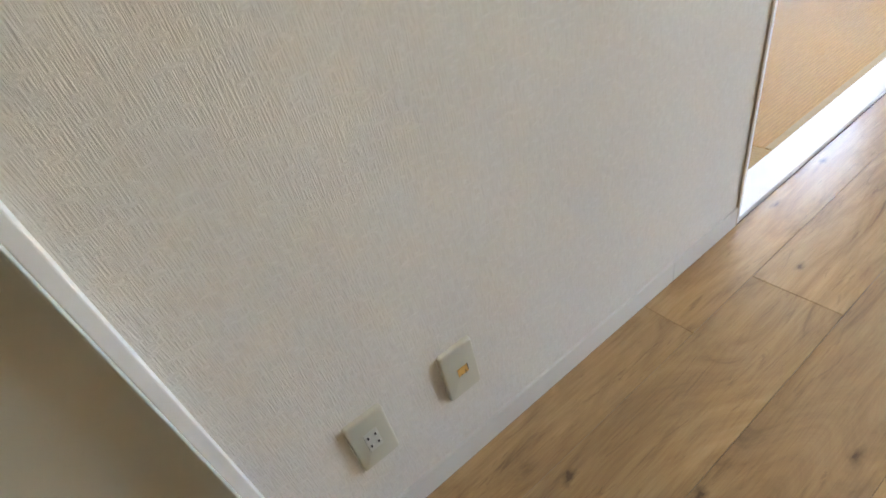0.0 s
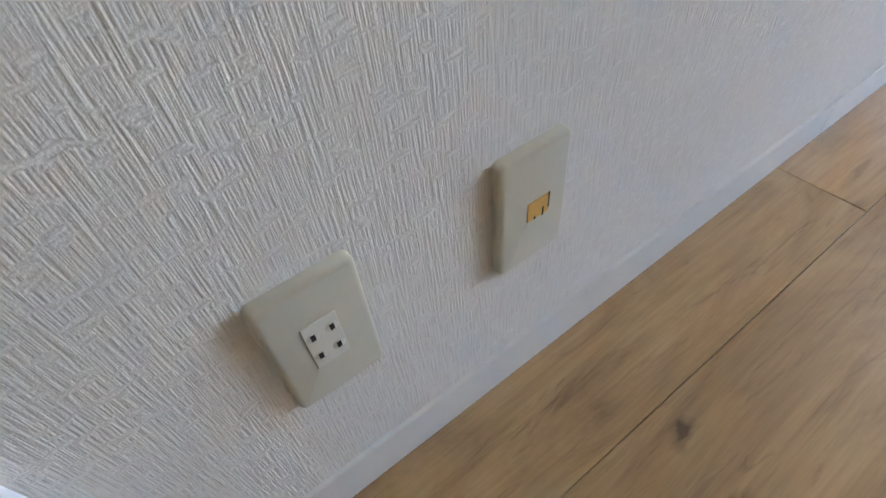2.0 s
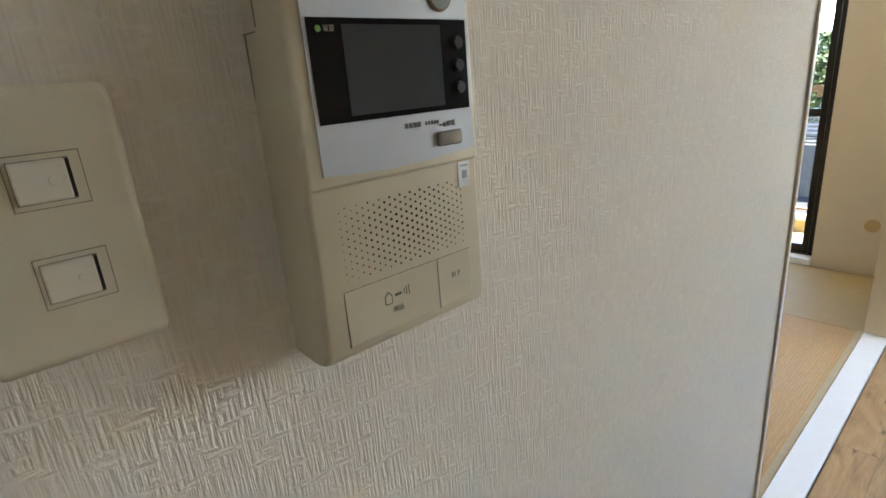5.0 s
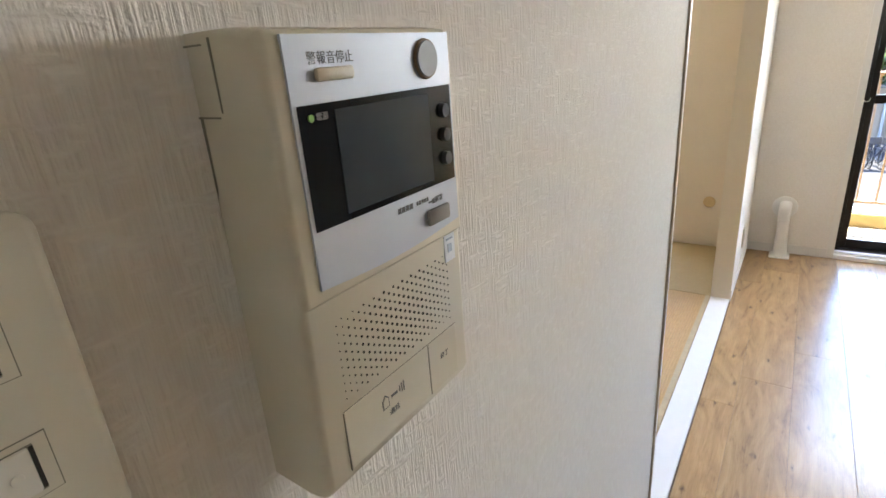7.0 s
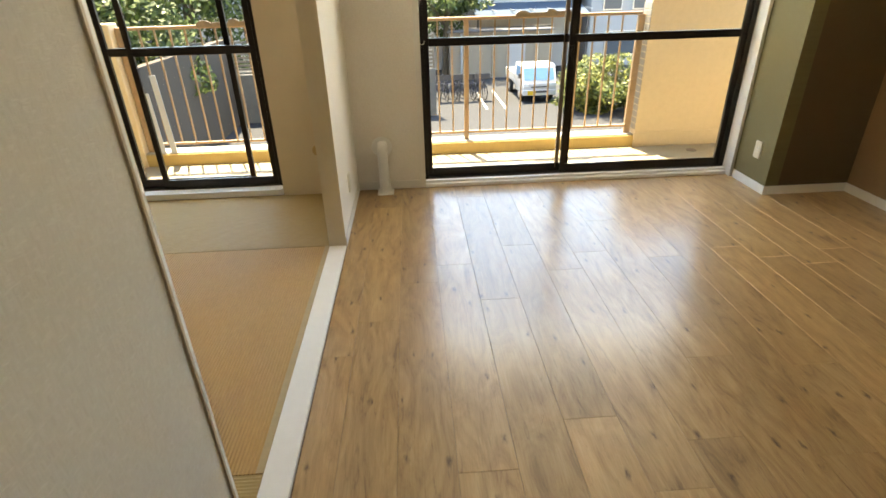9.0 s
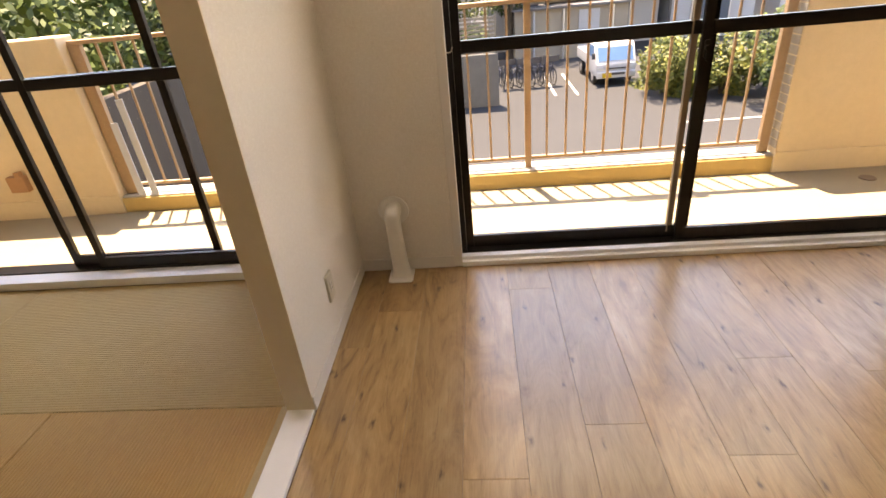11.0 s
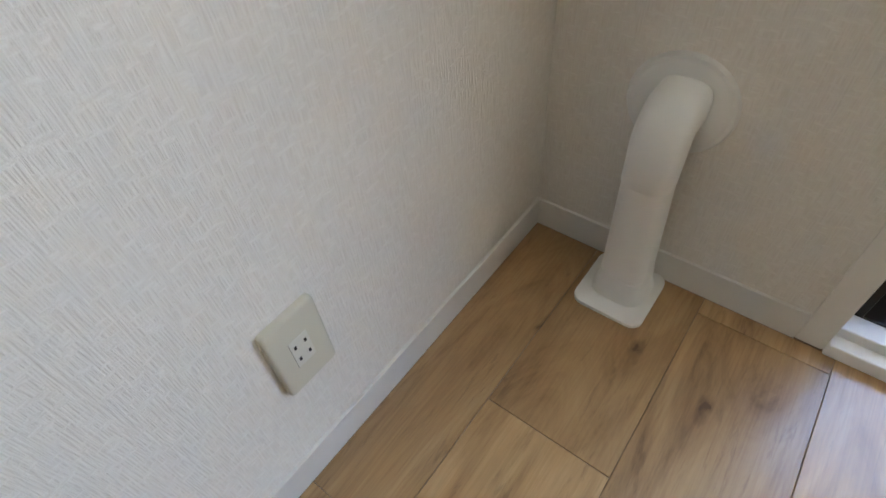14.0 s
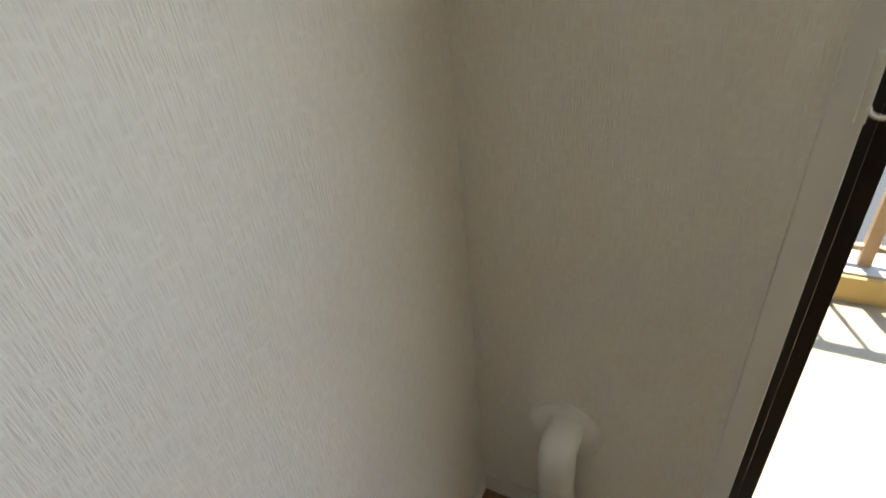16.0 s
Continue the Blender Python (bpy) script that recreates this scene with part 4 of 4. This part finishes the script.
# parked small truck
tk = thing("small_truck", (4.92, 17.75, GZ), "small white cab-over truck parked nose outwards", "truck", "", 2)
bm = bmesh.new()
prism(bm, [(0.0, 0.34), (0.0, 0.72), (0.05, 0.84), (0.33, 1.34), (0.43, 1.42), (1.30, 1.44), (1.36, 1.37), (1.38, 0.34)], "x", -0.70, 0.70)
bmesh.ops.bevel(bm, geom=list(bm.edges), offset=0.03, segments=2, affect="EDGES", profile=0.5)
body = part("cab", bm, TRUCK_WHITE, tk, smooth=True)
bm = bmesh.new()
prism(bm, [(0.070, 0.87), (0.312, 1.305), (0.300, 1.312), (0.055, 0.875)], "x", -0.62, 0.62)
part("windscreen", bm, CAR_GLASS, body, "blue-tinted windscreen")
simple("side_window", [((0.702, 0.78, 1.16), (0.012, 0.66, 0.40)), ((-0.702, 0.78, 1.16), (0.012, 0.66, 0.40))], CAR_GLASS, body)
simple("bumper", [((0, -0.02, 0.40), (1.38, 0.10, 0.22))], TRUCK_WHITE, tk, bevel=0.03)
simple("grille", [((0, -0.073, 0.44), (0.62, 0.012, 0.08)), ((0, -0.012, 0.62), (0.70, 0.02, 0.04))], CAR_DARK, tk)
simple("number_plate", [((-0.33, -0.078, 0.40), (0.33, 0.012, 0.165))], PLATE_YELLOW, tk, "yellow number plate")
for sx in (-0.56, 0.56):
    simple("headlight", [((sx, -0.004, 0.70), (0.22, 0.03, 0.14))], LAMP_CLEAR, tk, bevel=0.01)
    simple("mirror", [((sx * 1.42, 0.10, 1.06), (0.12, 0.05, 0.20))], CAR_DARK, tk, bevel=0.01)
simple("load_bed", [((0, 2.36, 0.62), (1.40, 1.94, 0.08)), ((0.69, 2.36, 0.80), (0.03, 1.94, 0.30)), ((-0.69, 2.36, 0.80), (0.03, 1.94, 0.30)), ((0, 3.32, 0.80), (1.40, 0.03, 0.30)), ((0, 1.42, 0.92), (1.36, 0.05, 0.60))], TRUCK_WHITE, tk, bevel=0.006)
simple("chassis", [((0, 1.7, 0.40), (0.9, 3.0, 0.16))], CAR_DARK, tk)
for sx in (-0.62, 0.62):
    for sy in (0.62, 2.60):
        bm = bmesh.new()
        rod(bm, (sx - 0.07, sy, 0.27), (sx + 0.07, sy, 0.27), 0.27, n=24)
        wheel = part("wheel", bm, RUBBER, tk, smooth=True)
        bm = bmesh.new()
        rod(bm, (sx - 0.075, sy, 0.27), (sx + 0.075, sy, 0.27), 0.15, n=16)
        part("rim", bm, STEEL, wheel)


# houses behind the yard
def house(x0, x1, y0, y1, top, wall, roof, windows, label, eave=0.35, rise=0.9):
    t = thing("house", ((x0 + x1) / 2, y0, GZ), label, "house", "houses behind the yard")
    w, d, h = x1 - x0, y1 - y0, top - GZ
    simple("wall", [((0, d / 2, h / 2), (w, d, h))], wall, t)
    bm = bmesh.new()
    prism(bm, [(-eave, h), (d + eave, h), (d + eave, h + 0.12), (d / 2, h + rise), (-eave, h + 0.12)], "x", -w / 2 - eave, w / 2 + eave)
    part("roof", bm, roof, t)
    for wx, wz, ww, wh in windows:
        f = simple("window", [((wx - (x0 + x1) / 2, -0.03, wz - GZ), (ww, 0.06, wh))], STEEL, t)
        simple("pane", [((wx - (x0 + x1) / 2, -0.064, wz - GZ), (ww - 0.1, 0.01, wh - 0.1))], WINDOW_DARK, f)
    return t


hs = house(1.2, 8.6, 26.0, 33.0, 2.55, HOUSE_WHITE, ROOF_DARK, [(5.77, 1.7, 0.56, 0.78), (2.5, 1.75, 0.6, 0.8), (4.6, -1.2, 1.4, 1.0), (6.9, -1.3, 1.0, 1.6)], "white rendered house with a dark tiled roof")
bm = bmesh.new()
prism(bm, [(-2.2, 2.36), (-2.2, 2.42), (0.0, 2.90), (0.0, 2.84)], "x", -1.5, 3.6)
cp = part("lean_to_roof", bm, ROOF_BLUE, hs, "blue-grey panelled lean-to roof")
simple("roof_batten", [((-1.5 + 0.85 * k, -1.1, 2.66), (0.04, 2.2, 0.05)) for k in range(7)], STEEL, cp)
simple("lean_to_post", [((-1.4, -2.1, 1.2), (0.08, 0.08, 2.36)), ((3.5, -2.1, 1.2), (0.08, 0.08, 2.36))], CAR_DARK, hs)
house(9.0, 12.4, 25.5, 30.0, 1.25, HOUSE_GREY, ROOF_DARK, [(10.0, 0.4, 0.9, 0.7), (11.4, 0.4, 0.9, 0.7), (10.6, -1.4, 1.6, 1.1)], "pale grey rendered low house", 0.15, 0.3)
house(9.2, 13.2, 33.0, 38.0, 3.1, HOUSE_GREEN, ROOF_DARK, [(10.6, 1.7, 3.0, 0.6)], "green-walled house behind the yard")
house(14.2, 19.0, 27.0, 34.0, 1.6, HOUSE_WHITE, ROOF_RED, [(15.6, 0.4, 1.2, 0.9), (17.5, 0.4, 1.2, 0.9)], "white house with a red roof", 0.5, 1.6)
house(-26.0, -13.0, 26.0, 34.0, 5.5, HOUSE_BLUE, ROOF_DARK, [(-20, 2.0, 1.6, 1.2), (-16, 2.0, 1.6, 1.2), (-20, -0.6, 1.6, 1.2), (-16, -0.6, 1.6, 1.2)], "slate blue house among trees")
house(-12.0, 0.4, 30.0, 36.0, 1.8, HOUSE_WHITE, ROOF_DARK, [(-3, 0.6, 1.4, 1.0), (-7, 0.6, 1.4, 1.0)], "white house behind garden trees")

# low outhouse between the yard and the white house
oh = thing("outhouse", (4.4, 23.2, GZ), "low beige rendered outhouse with upright pipes", "outhouse")
simple("wall", [((0, 0.6, 0.95), (4.4, 1.2, 1.9))], HOUSE_BEIGE, oh)
simple("roof", [((0, 0.55, 1.94), (4.6, 1.5, 0.08))], ROOF_DARK, oh)
simple("door", [((0.7, -0.02, 0.9), (0.8, 0.05, 1.75))], HOUSE_GREY, oh)
for px in (-1.7, -1.45, -0.3, 1.6):
    bm = bmesh.new()
    rod(bm, (px, -0.08, 0), (px, -0.08, 1.86), 0.045, n=10)
    part("pipe", bm, STEEL if px > -1 else HOUSE_GREY, oh, smooth=True)

# set the yard back and down to fit the camera's view; vehicles keep size
YARD, EYE = 1.16, Vector((0.65, 0.3, 1.5))
for ob in list(scene.objects):
    if ob in indoors or ob.parent or ob.name.startswith("building_face"):
        continue
    ob.location = EYE + (ob.location - EYE) * YARD
    if not ob.name.startswith(("small_truck", "bicycle")):
        ob.scale = (YARD, YARD, YARD)

# ---- tatami mats ----


def mat(x0, x1, y0, y1, edge_sides, material):
    t = thing("tatami_mat", ((x0 + x1) / 2, (y0 + y1) / 2, -0.03), "tan woven straw tatami mat", "tatami mat", "tatami mats")
    w, d = x1 - x0 - 0.003, y1 - y0 - 0.003
    simple("straw_surface", [((0, 0, 0.015), (w, d, 0.030))], material, t, bevel=0.002)
    for s in edge_sides:
        if s in "ew":
            simple("cloth_edge", [(((w / 2 - 0.014) * (1 if s == "e" else -1), 0, 0.0312), (0.028, d, 0.0012))], TATAMI_EDGE, t)
        else:
            simple("cloth_edge", [((0, (d / 2 - 0.014) * (1 if s == "n" else -1), 0.0312), (w, 0.028, 0.0012))], TATAMI_EDGE, t)


mat(-1.90, -0.112, 2.21, YW - 0.037, "", TATAMI_A)
mat(-3.40, -1.90, 2.21, YW - 0.037, "", TATAMI_A)
mat(-1.115, -0.112, 0.42, 2.21, "e", TATAMI_B)
mat(-2.12, -1.115, 0.42, 2.21, "", TATAMI_B)
mat(-3.40, -2.12, 0.42, 2.21, "", TATAMI_A)
mat(-1.90, -0.112, -0.6, 0.42, "", TATAMI_A)
mat(-3.40, -1.90, -0.6, 0.42, "", TATAMI_A)
mat(-1.90, -0.112, -1.2, -0.6, "", TATAMI_A)
mat(-3.40, -1.90, -1.2, -0.6, "", TATAMI_A)

# ---- floor planks ----
PW, PL, X0 = 0.2155, 1.502, 0.1465
STARTS = {-1: 2.551, 0: 2.817, 1: 3.175, 2: 1.867, 3: 1.462, 4: 2.083, 5: 1.741, 6: 1.943, 7: 2.40}
rnd = random.Random(4)
shared = {}
for col in range(-1, 17):
    x0, x1 = max(0.0055, X0 + PW * col), min(3.80, X0 + PW * (col + 1))
    off = STARTS.get(col, rnd.uniform(0, PL))
    k = math.floor((-3.2 - off) / PL)
    while off + k * PL < YW - 0.0055:
        y0, y1 = max(-3.2, off + k * PL), min(YW - 0.0055, off + (k + 1) * PL)
        k += 1
        if x0 > 3.13 and y0 > 2.7 or y1 - y0 < 0.01 or x1 - x0 < 0.01:
            continue
        w, d = round(x1 - x0 - 0.0009, 4), round(y1 - y0 - 0.0009, 4)
        if (w, d) not in shared:
            bm = bmesh.new()
            box(bm, (0, 0, -0.003), (w, d, 0.006), 0.0007, segs=1)
            shared[(w, d)] = finish("plank", bm, PLANK)
        p = new("plank", shared[(w, d)])
        p.location = ((x0 + x1) / 2, (y0 + y1) / 2, 0)
        p.parent = floor
